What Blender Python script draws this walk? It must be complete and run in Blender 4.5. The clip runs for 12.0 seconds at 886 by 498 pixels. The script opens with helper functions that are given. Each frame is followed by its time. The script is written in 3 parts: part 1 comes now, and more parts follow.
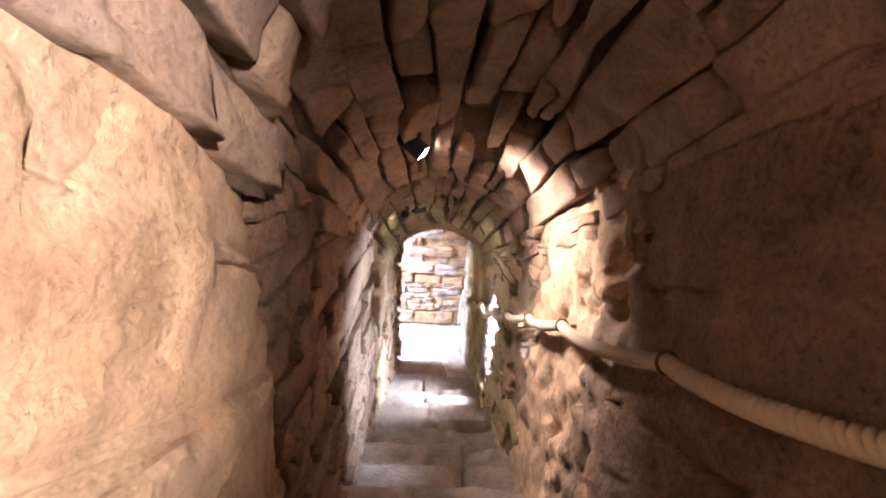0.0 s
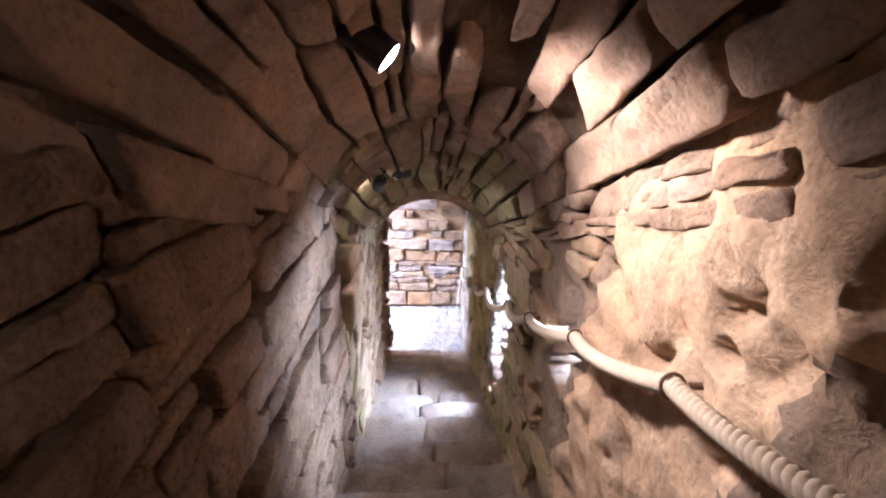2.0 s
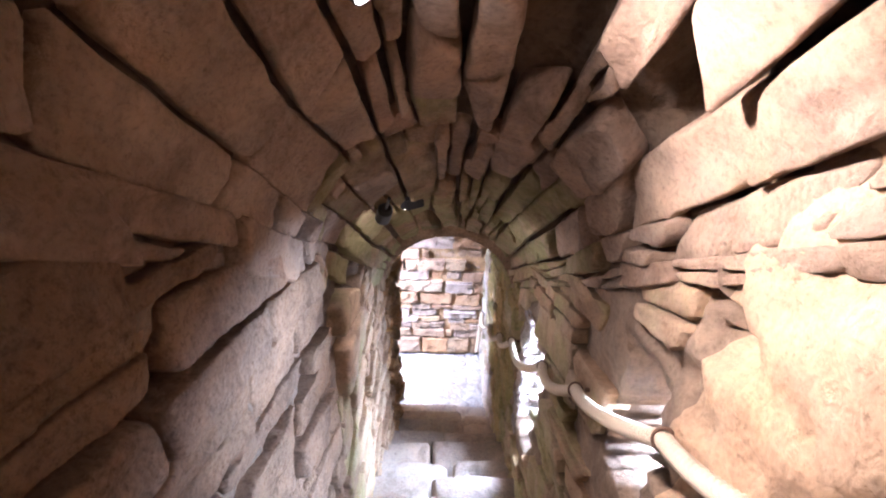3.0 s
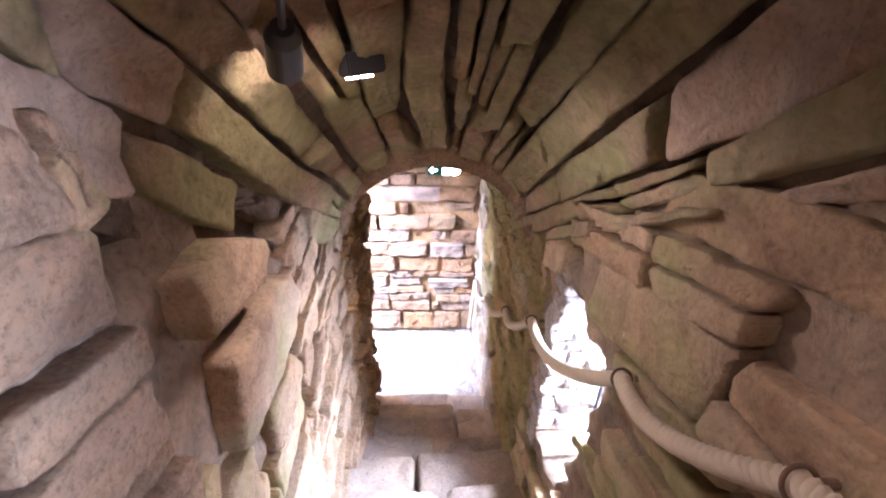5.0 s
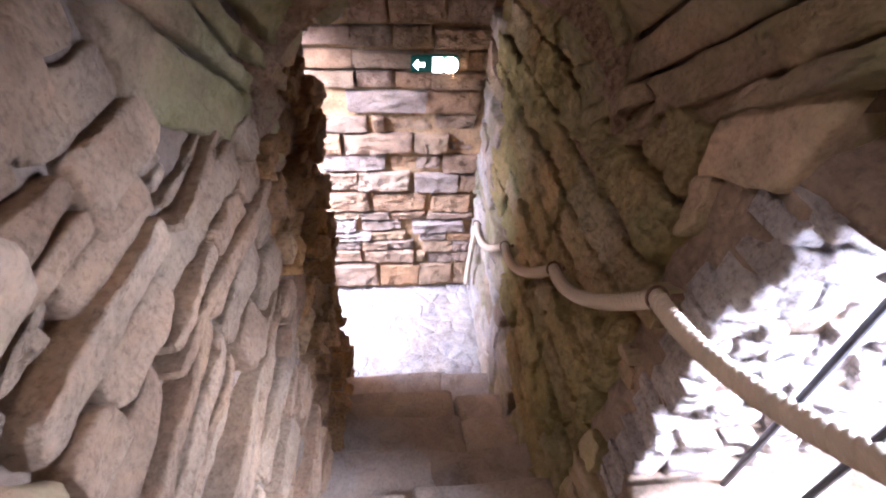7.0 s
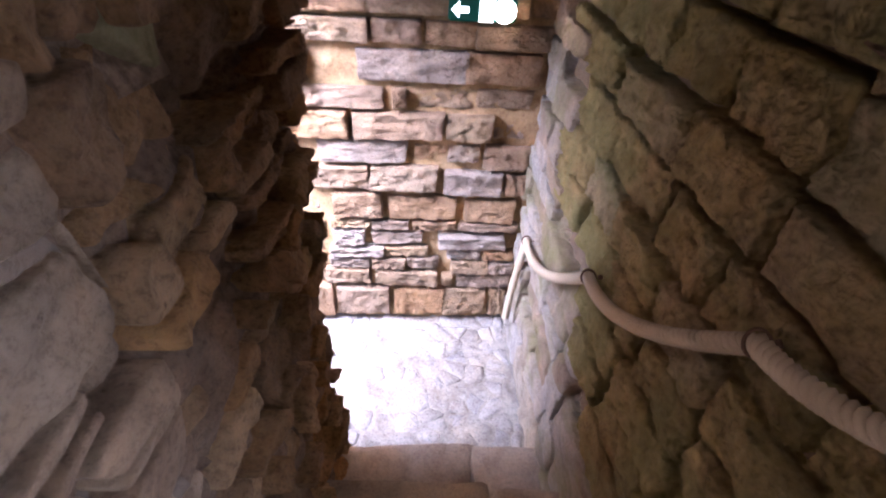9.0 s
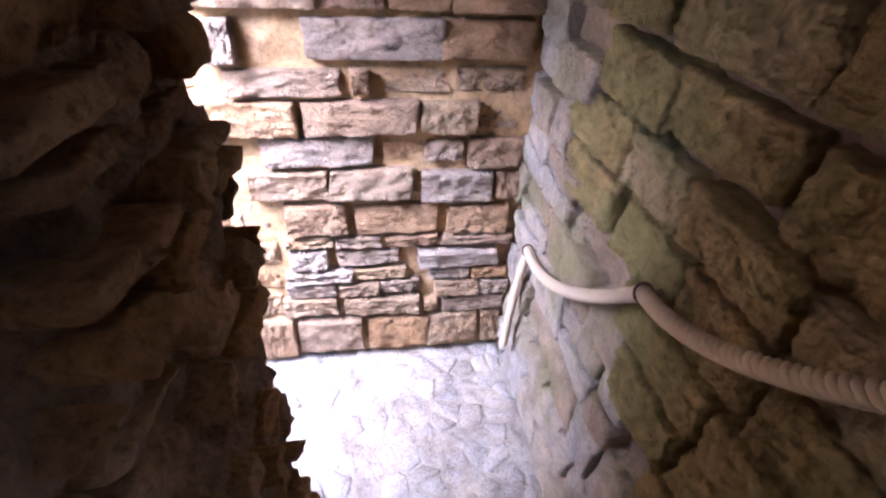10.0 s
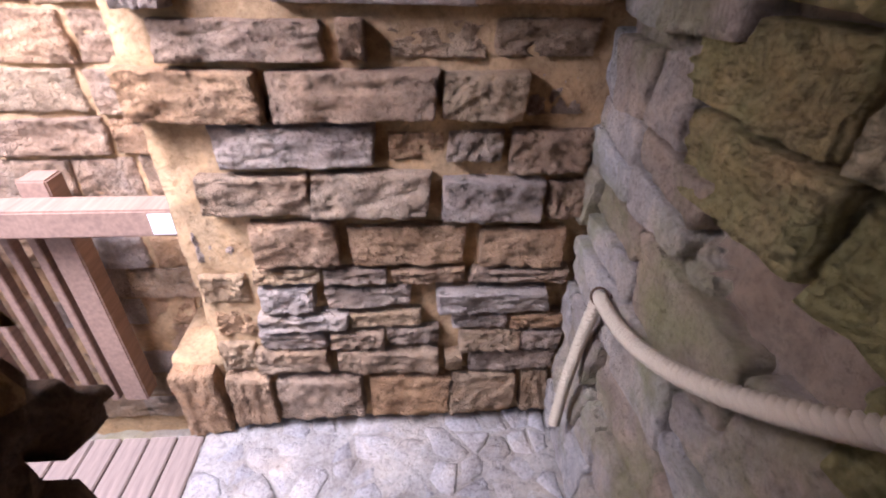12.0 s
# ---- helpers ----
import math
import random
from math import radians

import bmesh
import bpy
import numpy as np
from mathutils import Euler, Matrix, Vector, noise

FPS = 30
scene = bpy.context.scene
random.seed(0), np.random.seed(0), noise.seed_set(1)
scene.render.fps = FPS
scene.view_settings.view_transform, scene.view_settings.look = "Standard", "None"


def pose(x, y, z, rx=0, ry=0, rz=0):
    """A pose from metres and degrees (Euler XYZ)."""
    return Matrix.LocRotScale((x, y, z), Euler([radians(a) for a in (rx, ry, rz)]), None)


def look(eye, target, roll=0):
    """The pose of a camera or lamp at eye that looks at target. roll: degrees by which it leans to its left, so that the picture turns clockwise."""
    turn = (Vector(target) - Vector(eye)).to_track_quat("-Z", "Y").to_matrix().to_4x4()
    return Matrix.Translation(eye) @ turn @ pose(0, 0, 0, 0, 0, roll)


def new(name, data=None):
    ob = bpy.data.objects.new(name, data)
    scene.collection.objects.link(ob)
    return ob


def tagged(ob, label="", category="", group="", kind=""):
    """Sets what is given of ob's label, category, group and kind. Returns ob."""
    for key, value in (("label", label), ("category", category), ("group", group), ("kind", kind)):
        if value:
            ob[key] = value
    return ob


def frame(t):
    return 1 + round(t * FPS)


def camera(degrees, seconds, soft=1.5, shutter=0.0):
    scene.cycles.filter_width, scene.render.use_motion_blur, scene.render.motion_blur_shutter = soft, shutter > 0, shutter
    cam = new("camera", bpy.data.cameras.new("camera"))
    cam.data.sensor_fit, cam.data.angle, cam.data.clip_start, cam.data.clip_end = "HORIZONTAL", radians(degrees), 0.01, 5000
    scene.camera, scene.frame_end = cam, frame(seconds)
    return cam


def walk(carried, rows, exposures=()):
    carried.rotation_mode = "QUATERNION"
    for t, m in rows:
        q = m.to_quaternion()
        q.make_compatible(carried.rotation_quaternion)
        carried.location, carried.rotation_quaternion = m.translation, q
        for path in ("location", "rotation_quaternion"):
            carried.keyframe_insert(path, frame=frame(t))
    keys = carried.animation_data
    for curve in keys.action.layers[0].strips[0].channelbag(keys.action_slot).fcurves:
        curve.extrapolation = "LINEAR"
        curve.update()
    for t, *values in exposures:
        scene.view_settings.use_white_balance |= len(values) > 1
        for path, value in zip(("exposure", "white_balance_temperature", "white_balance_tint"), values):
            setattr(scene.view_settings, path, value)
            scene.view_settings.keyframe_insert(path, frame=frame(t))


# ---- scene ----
cam = camera(85.1, 12.0, soft=2.0)
METRES, EYE, TILT, LEAN, TURN = 5.2, 4.54, -31.0, -3.0, 0.0
ROWS = [
    (0.0, 0.0, 0.0, 0.0, -0.0, 0.0, -0.0),
    (0.5, -0.0054, 0.0298, 0.0034, -2.76, -4.65, -3.42),
    (1.0, 0.0036, 0.07, 0.0074, -2.57, -6.93, 0.25),
    (1.5, 0.0062, 0.1097, 0.0126, 1.26, -5.12, -1.28),
    (2.0, 0.0022, 0.1614, 0.0084, -0.6, -3.79, 1.95),
    (2.5, 0.0033, 0.2045, 0.0092, 2.22, -0.78, 0.91),
    (4.5, -0.0021, 0.3807, -0.0095, -2.29, 2.18, 4.84),
    (5.0, -0.0037, 0.4354, -0.0136, -0.51, -2.76, 2.67),
    (5.5, -0.0062, 0.5009, -0.0244, -2.41, -0.7, 4.96),
    (6.0, -0.0154, 0.5592, -0.0305, -2.1, -5.82, 0.21),
    (6.5, -0.0138, 0.5996, -0.0341, -5.74, -6.82, 5.1),
    (7.0, -0.0236, 0.6332, -0.0385, -3.79, -9.34, 3.13),
    (9.0, -0.032, 0.7877, -0.0557, -1.41, -7.49, 1.15),
    (9.5, -0.032, 0.8246, -0.0575, -1.41, -6.83, 0.12),
    (10.0, -0.0403, 0.8704, -0.0651, -5.54, -5.7, 4.62),
    (10.5, -0.0428, 0.8884, -0.0623, -5.43, -7.55, 3.54),
    (11.0, -0.032, 0.9163, -0.0648, -3.89, -7.25, 5.45),
    (11.5, -0.0224, 0.9432, -0.0632, -2.58, -6.71, 6.3),
    (12.0, -0.0281, 0.983, -0.0692, -1.67, -2.25, 3.66),
]
walk(cam, [(t, pose(0, 0, EYE, TILT, LEAN, TURN) @ pose(METRES * x, METRES * y, METRES * z, 90 + pitch, roll, yaw)) for t, x, y, z, yaw, pitch, roll in ROWS],
     exposures=[(t, e, 5700 if t < 0.1 else 5250 if t < 3 else 5450 if t < 5 else 5650 if t < 11.5 else 6050, 24 if t < 3 else 26 if t < 5 else 31) for t, e in ((0.0, 3.2), (0.8, 2.9), (1.4, 2.4), (2.0, 2.75), (2.5, 2.9), (4.5, 3.3), (5.5, 3.4), (6.5, 3.05), (7.5, 2.5), (9.0, 2.45), (9.6, 2.4), (10.4, 2.3), (11.2, 1.78), (12.0, 1.34))])

# ---- world, sun and lamps ----
world = bpy.data.worlds.new("sky")
scene.world = world
world.use_nodes = True
wn = world.node_tree
sky = wn.nodes.new("ShaderNodeTexSky")
sky.sky_type, sky.sun_disc = "NISHITA", False
sky.sun_elevation, sky.sun_rotation = radians(50), radians(115)
wn.links.new(sky.outputs[0], wn.nodes["Background"].inputs[0])
wn.nodes["Background"].inputs[1].default_value = 0.15
sun = new("sun", bpy.data.lights.new("sun", "SUN"))
sun.data.energy, sun.data.angle, sun.data.color = 1.5, radians(10), (1.0, 0.95, 0.88)
sun.matrix_world = look((7.0, -3.2, 9.2), (0, 0, 0))


def spot(name, at, target, watts, cone, blend, colour, size=0.03):
    ob = new(name, bpy.data.lights.new(name, "SPOT"))
    d = ob.data
    d.energy, d.spot_size, d.spot_blend, d.color, d.shadow_soft_size = watts, radians(cone), blend, colour, size
    ob.matrix_world = look(at, target)
    return ob


def daylight(name, at, target, wide, high, watts):
    """The sky's light where it comes in through an opening."""
    ob = new(name, bpy.data.lights.new(name, "AREA"))
    d = ob.data
    d.shape, d.size, d.size_y, d.energy, d.color = "RECTANGLE", wide, high, watts, (0.74, 0.87, 1.0)
    ob.matrix_world = look(at, target)
    return ob


daylight("sky_low_window", (1.04, 3.00, 2.15), (0.02, 3.02, 0.95), 0.40, 0.50, 17.0).data.spread = radians(155)
daylight("sky_high_window", (1.04, 1.95, 3.06), (-0.30, 2.05, 2.30), 0.26, 0.20, 14.0)
daylight("sky_doorway", (-1.55, 4.42, 3.05), (-0.05, 5.1, 0.3), 1.3, 1.6, 190.0).data.color = (0.86, 0.91, 1.0)
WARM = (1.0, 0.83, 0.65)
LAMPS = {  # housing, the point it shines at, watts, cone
    # "upper" is an unseen lamp, added to light the wall at the stair head
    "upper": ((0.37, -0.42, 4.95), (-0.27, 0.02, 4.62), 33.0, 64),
    "middle": ((-0.04, 1.74, 3.91), (0.46, 1.58, 3.55), 12.5, 104),
    "lower": ((-0.18, 2.72, 3.12), (-0.27, 2.98, 2.83), 0.4, 50),
}
spot("spot_flood", (-0.072, 2.935, 3.02), (0.42, 2.45, 1.95), 1.8, 150, 0.5, (1.0, 0.88, 0.74))
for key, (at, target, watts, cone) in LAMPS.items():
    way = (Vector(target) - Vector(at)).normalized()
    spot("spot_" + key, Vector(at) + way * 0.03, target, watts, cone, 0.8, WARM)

# ---- materials ----


def nodes_of(name):
    m = bpy.data.materials.new(name)
    m.use_nodes = True
    nt = m.node_tree
    return m, nt, nt.nodes["Principled BSDF"]


def add_node(nt, kind, **inputs):
    n = nt.nodes.new("ShaderNode" + kind)
    for k, v in inputs.items():
        n.inputs[k.replace("_", " ")].default_value = v
    return n


def ramp(nt, stops):
    n = nt.nodes.new("ShaderNodeValToRGB")
    while len(n.color_ramp.elements) < len(stops):
        n.color_ramp.elements.new(0.5)
    for e, (p, c) in zip(n.color_ramp.elements, stops):
        e.position, e.color = p, (*c, 1)
    return n


def mix(nt, fac, a, b, mode="MIX"):
    n = nt.nodes.new("ShaderNodeMix")
    n.data_type, n.blend_type = "RGBA", mode
    for sock, v in ((n.inputs[0], fac), (n.inputs[6], a), (n.inputs[7], b)):
        if isinstance(v, (int, float)):
            sock.default_value = v
        elif isinstance(v, tuple):
            sock.default_value = (*v, 1)
        else:
            nt.links.new(v, sock)
    return n.outputs[2]


def stone(name, stops, island=False, moss=0.0, grain=1.0, rough=0.9, dirt=0.5, relief=1.0):
    """Weathered sandstone: a hue for each block, blotches, grain, pits and, where wanted, moss."""
    m, nt, bsdf = nodes_of(name)
    geo = add_node(nt, "NewGeometry")
    if island:
        rnd = geo.outputs["Random Per Island"]
    else:
        rnd = add_node(nt, "ObjectInfo").outputs["Random"]
    r = ramp(nt, stops)
    nt.links.new(rnd, r.inputs[0])
    pos = geo.outputs["Position"]

    def noise_tex(scale, detail=6.0, rough_=0.6, dist=0.0):
        n = add_node(nt, "TexNoise", Scale=scale, Detail=detail, Roughness=rough_, Distortion=dist)
        nt.links.new(pos, n.inputs["Vector"])
        return n.outputs[0]

    blotch = ramp(nt, [(0.32, (0.55, 0.50, 0.46)), (0.5, (0.95, 0.93, 0.9)), (0.68, (1.3, 1.22, 1.1))])
    nt.links.new(noise_tex(6.0, 5.0, 0.65, 0.6), blotch.inputs[0])
    col = mix(nt, 0.8, r.outputs[0], blotch.outputs[0], "MULTIPLY")
    stain = ramp(nt, [(0.40, (1.0, 1.0, 1.0)), (0.62, (0.92, 0.70, 0.48))])
    nt.links.new(noise_tex(3.1, 6.0, 0.7, 1.2), stain.inputs[0])
    col = mix(nt, 0.32, col, stain.outputs[0], "MULTIPLY")
    speck = ramp(nt, [(0.30, (0.45, 0.42, 0.40)), (0.5, (1, 1, 1)), (0.75, (1.25, 1.22, 1.18))])
    nt.links.new(noise_tex(85.0 * grain, 4.0, 0.7), speck.inputs[0])
    col = mix(nt, dirt, col, speck.outputs[0], "MULTIPLY")
    pit = ramp(nt, [(0.30, (0.30, 0.26, 0.24)), (0.40, (1, 1, 1))])
    nt.links.new(noise_tex(44.0 * grain, 8.0, 0.72, 0.1), pit.inputs[0])
    col = mix(nt, 0.6, col, pit.outputs[0], "MULTIPLY")
    if moss:
        g = ramp(nt, [(0.50 - 0.2 * moss, (0, 0, 0)), (0.66 - 0.14 * moss, (1, 1, 1))])
        nt.links.new(noise_tex(2.6, 7.0, 0.62, 0.4), g.inputs[0])
        green = ramp(nt, [(0.3, (0.20, 0.195, 0.06)), (0.7, (0.37, 0.345, 0.15))])
        nt.links.new(noise_tex(24.0), green.inputs[0])
        half = mix(nt, 0.66, col, green.outputs[0])
        col = mix(nt, g.outputs[0], col, half)
    nt.links.new(col, bsdf.inputs["Base Color"])
    bsdf.inputs["Roughness"].default_value = rough
    bsdf.inputs["Specular IOR Level"].default_value = 0.25
    b1 = add_node(nt, "Bump", Strength=0.9 * relief, Distance=0.022)
    nt.links.new(noise_tex(26.0 * grain, 10.0, 0.72, 0.3), b1.inputs["Height"])
    v = add_node(nt, "TexVoronoi", Scale=60.0 * grain)
    nt.links.new(pos, v.inputs["Vector"])
    b2 = add_node(nt, "Bump", Strength=0.35 * relief, Distance=0.006)
    nt.links.new(v.outputs["Distance"], b2.inputs["Height"])
    nt.links.new(b1.outputs[0], b2.inputs["Normal"])
    nt.links.new(b2.outputs[0], bsdf.inputs["Normal"])
    return m


def plain(name, colour, rough=0.5, metal=0.0, emit=0.0, bump=0.0, scale=80.0):
    m, nt, bsdf = nodes_of(name)
    n = add_node(nt, "TexNoise", Scale=scale, Detail=5.0)
    c = mix(nt, 0.35, colour, n.outputs[0], "OVERLAY")
    nt.links.new(c, bsdf.inputs["Base Color"])
    bsdf.inputs["Roughness"].default_value, bsdf.inputs["Metallic"].default_value = rough, metal
    if emit:
        bsdf.inputs["Emission Color"].default_value = (*colour, 1)
        bsdf.inputs["Emission Strength"].default_value = emit
    if bump:
        b = add_node(nt, "Bump", Strength=bump, Distance=0.004)
        nt.links.new(n.outputs[0], b.inputs["Height"])
        nt.links.new(b.outputs[0], bsdf.inputs["Normal"])
    return m


def wood(name, a, b):
    m, nt, bsdf = nodes_of(name)
    tex = add_node(nt, "TexCoord")
    mp = add_node(nt, "Mapping")
    mp.inputs["Scale"].default_value = (40.0, 3.0, 40.0)
    nt.links.new(tex.outputs["Object"], mp.inputs[0])
    n = add_node(nt, "TexNoise", Scale=1.6, Detail=7.0, Roughness=0.65)
    nt.links.new(mp.outputs[0], n.inputs["Vector"])
    r = ramp(nt, [(0.3, a), (0.7, b)])
    nt.links.new(n.outputs[0], r.inputs[0])
    nt.links.new(r.outputs[0], bsdf.inputs["Base Color"])
    bsdf.inputs["Roughness"].default_value = 0.65
    bp = add_node(nt, "Bump", Strength=0.4, Distance=0.003)
    nt.links.new(n.outputs[0], bp.inputs["Height"])
    nt.links.new(bp.outputs[0], bsdf.inputs["Normal"])
    return m


END = [(0.0, (0.52, 0.325, 0.18)), (0.3, (0.42, 0.30, 0.215)), (0.55, (0.52, 0.37, 0.225)), (0.8, (0.44, 0.35, 0.29)), (1.0, (0.52, 0.44, 0.38))]
GREY = [(0.0, (0.37, 0.33, 0.31)), (0.5, (0.45, 0.41, 0.38)), (1.0, (0.41, 0.38, 0.37))]
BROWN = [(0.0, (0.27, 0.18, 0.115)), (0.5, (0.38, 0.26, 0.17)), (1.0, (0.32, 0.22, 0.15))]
PINK = [(0.0, (0.33, 0.22, 0.135)), (0.4, (0.43, 0.30, 0.19)), (0.7, (0.36, 0.265, 0.175)), (1.0, (0.46, 0.34, 0.23))]
M_BROWN = stone("brown_sandstone", BROWN, dirt=0.7, relief=1.5)
M_SLAB = stone("sandstone_slabs", PINK, dirt=0.6, relief=1.4)
M_LEFT = stone("sandstone_left", PINK, moss=0.06)
M_OCHRE = stone("crumbling_ochre_stone", [(0.0, (0.44, 0.25, 0.10)), (0.35, (0.27, 0.165, 0.085)), (0.7, (0.46, 0.30, 0.16)), (1.0, (0.36, 0.21, 0.09))], dirt=0.8, relief=1.6, grain=0.85)
M_RIGHT = stone("sandstone_right", PINK, moss=0.38)
M_VAULT = stone("sandstone_vault", [(0.0, (0.30, 0.21, 0.15)), (0.5, (0.38, 0.28, 0.20)), (1.0, (0.33, 0.25, 0.19))], island=True)
M_VAULT_LOW = stone("sandstone_vault_low", PINK, island=True, moss=0.58, relief=1.5)
M_END = stone("sandstone_end", END, dirt=0.3, relief=2.2, grain=1.1)
M_GREYR = stone("grey_sandstone", [(0.0, (0.50, 0.41, 0.31)), (0.25, (0.56, 0.52, 0.48)), (0.5, (0.44, 0.33, 0.24)), (0.75, (0.55, 0.52, 0.50)), (1.0, (0.50, 0.43, 0.35))], moss=0.05, relief=2.0, dirt=0.4)
M_MOSSY = stone("mossy_sandstone", [(0.0, (0.56, 0.43, 0.19)), (0.35, (0.38, 0.28, 0.13)), (0.7, (0.50, 0.36, 0.17)), (1.0, (0.54, 0.46, 0.31))], moss=0.66, relief=2.3, dirt=0.5, grain=0.75)
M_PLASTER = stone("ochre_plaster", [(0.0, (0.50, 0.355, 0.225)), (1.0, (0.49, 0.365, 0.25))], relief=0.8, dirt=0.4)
M_JAMB = stone("pale_jamb_stone", GREY, dirt=0.8, relief=1.4)
M_STEP = stone("worn_step_stone", [(0.0, (0.29, 0.24, 0.19)), (0.5, (0.36, 0.30, 0.25)), (1.0, (0.32, 0.27, 0.23))], dirt=0.4, relief=0.7)
M_FLAG = stone("flagstone", [(0.0, (0.26, 0.24, 0.225)), (0.5, (0.38, 0.355, 0.34)), (1.0, (0.31, 0.30, 0.305))], dirt=0.7, relief=0.8)
M_MORTAR = stone("lime_mortar", [(0.0, (0.46, 0.31, 0.17)), (1.0, (0.50, 0.35, 0.20))], grain=0.7)
M_EARTH = stone("earth_mortar", [(0.0, (0.24, 0.18, 0.13)), (1.0, (0.28, 0.21, 0.15))], grain=0.7)
# Dark brown that paints the shade inside cavities and the vault's dark joints.
M_JOINT_SHADE = stone("joint_and_cavity_shade", [(0.0, (0.13, 0.09, 0.06)), (1.0, (0.16, 0.115, 0.075))], grain=0.7, relief=1.6)
M_FLOOR = stone("floor_mortar", [(0.0, (0.31, 0.285, 0.26)), (1.0, (0.33, 0.305, 0.28))], grain=0.8)
M_ROPE = plain("rope_fibre", (0.52, 0.42, 0.30), 0.9, bump=0.5, scale=300)
M_IRON = plain("rusty_iron", (0.15, 0.085, 0.05), 0.8, 0.3, bump=0.4)
M_BLACK = plain("black_enamel", (0.02, 0.02, 0.022), 0.45)
M_LENS = plain("lamp_glow", (1.0, 0.82, 0.62), 0.3, emit=14.0)
M_DECK = wood("deck_wood", (0.13, 0.09, 0.07), (0.25, 0.18, 0.14))
M_RAIL = wood("rail_wood", (0.17, 0.10, 0.07), (0.29, 0.18, 0.125))
M_GROUND = stone("ground_earth", [(0.0, (0.38, 0.34, 0.28)), (1.0, (0.42, 0.38, 0.32))], moss=0.2, grain=0.5, relief=1.6)

# ---- mesh helpers ----


def mesh_object(name, verts, faces, material, parent=None, smooth=False):
    me = bpy.data.meshes.new(name)
    me.from_pydata([tuple(v) for v in verts], [], faces)
    me.materials.append(material)
    if smooth:
        me.polygons.foreach_set("use_smooth", [True] * len(me.polygons))
    me.update()
    ob = new(name, me)
    ob.parent = parent
    return ob


def part(name, bm, material, parent, label=""):
    bmesh.ops.recalc_face_normals(bm, faces=bm.faces)
    me = bpy.data.meshes.new(name)
    bm.to_mesh(me)
    bm.free()
    me.materials.append(material)
    ob = new(name, me)
    ob.parent = parent
    if label:
        ob["label"] = label
    return ob


def box(bm, x0, x1, y0, y1, z0, z1, bevel=0.0):
    r = bmesh.ops.create_cube(bm, size=1.0)
    vs = r["verts"]
    for v in vs:
        v.co = Vector((x0 + (v.co.x + 0.5) * (x1 - x0), y0 + (v.co.y + 0.5) * (y1 - y0), z0 + (v.co.z + 0.5) * (z1 - z0)))
    if bevel:
        es = list({e for v in vs for e in v.link_edges})
        bmesh.ops.bevel(bm, geom=es, offset=bevel, segments=2, affect="EDGES")


def block(seed, n=7, wobble=0.07, rim=0.05, relief=0.16, lean=0.11, drop=0.13):
    """A rough block one unit across: verts and faces; the worked face looks to +z."""
    rng = random.Random(seed)
    ax = [-0.5] + [-0.5 + rim + (1 - 2 * rim) * i / (n - 2) for i in range(n - 1)] + [0.5]
    verts, faces = [], []
    tiltx, tilty = rng.uniform(-lean, lean), rng.uniform(-lean, lean)
    skew = [(rng.uniform(-wobble, wobble), rng.uniform(-wobble, wobble)) for _ in range(4)]
    off = Vector((rng.uniform(0, 90), rng.uniform(0, 90), 0.0))
    for j, b in enumerate(ax):
        for i, a in enumerate(ax):
            ex, ey = i in (0, n), j in (0, n)
            s, t = a + 0.5, b + 0.5
            wts = ((1 - s) * (1 - t), s * (1 - t), (1 - s) * t, s * t)
            e = noise.noise_vector(Vector((a * 5, b * 3, 0)) + off) * wobble * 0.55
            x = a + sum(k * q[0] for k, q in zip(wts, skew)) + e.x * 0.6
            y = b + sum(k * q[1] for k, q in zip(wts, skew)) + e.y
            g = noise.noise(Vector((a * 4.5, b * 2.2, 5)) + off) + 0.6 * noise.noise(Vector((a * 11, b * 5, 9)) + off) + 0.5 * noise.noise(Vector((a * 22, b * 9, 3)) + off)
            z = 0.5 + relief * g
            if ex and ey:
                x, y, z = x * 0.95, y * 0.95, z - 1.7 * drop
            elif ex or ey:
                z -= drop
            verts.append((x, y, z + tiltx * a + tilty * b))
    w = n + 1
    for j in range(n):
        for i in range(n):
            faces.append((j * w + i, j * w + i + 1, (j + 1) * w + i + 1, (j + 1) * w + i))
    ring = [i for i in range(w)] + [j * w + n for j in range(1, w)] + [n * w + i for i in range(n - 1, -1, -1)] + [j * w for j in range(n - 1, 0, -1)]
    base = len(verts)
    for k in ring:
        x, y, _ = verts[k]
        verts.append((x * 1.02, y * 1.02, -0.5))
    for q in range(len(ring)):
        p = (q + 1) % len(ring)
        faces.append((ring[p], ring[q], base + q, base + p))
    return verts, faces


BLOCKS = {}


def block_mesh(kind, seed, material):
    key = (kind, seed, material.name)
    if key not in BLOCKS:
        n = {"brick": 22, "ashlar": 16}.get(kind, 6)
        if kind == "brick":
            v, f = block(seed * 7 + 3, n, 0.04, 0.015, 0.11)
        elif kind == "ashlar":
            v, f = block(seed * 7 + 3, n, 0.04, 0.02, 0.15, lean=0.10, drop=0.13)
        else:
            v, f = block(seed * 7 + 3, n, 0.075, 0.05, 0.13)
        me = bpy.data.meshes.new(kind)
        me.from_pydata(v, [], f)
        me.materials.append(material)
        me.polygons.foreach_set("use_smooth", [True] * (n * n) + [False] * (len(f) - n * n))
        me.update()
        BLOCKS[key] = me
    return BLOCKS[key]


def lay(kind, material, parent, centre, axes, size, turn=0.0, seed=None):
    """One stone as an object: axes are its length, height and outward directions."""
    ob = new(kind, block_mesh(kind, random.randrange(28) if seed is None else seed, material))
    rot = Matrix([axes[0], axes[1], axes[2]]).transposed().to_4x4()
    flip = Matrix.Rotation(math.pi * random.randrange(2), 4, "Z")
    ob.parent = parent
    ob.matrix_basis = Matrix.Translation(centre) @ rot @ Matrix.Rotation(turn, 4, "Z") @ flip @ Matrix.Diagonal((*size, 1))
    return ob


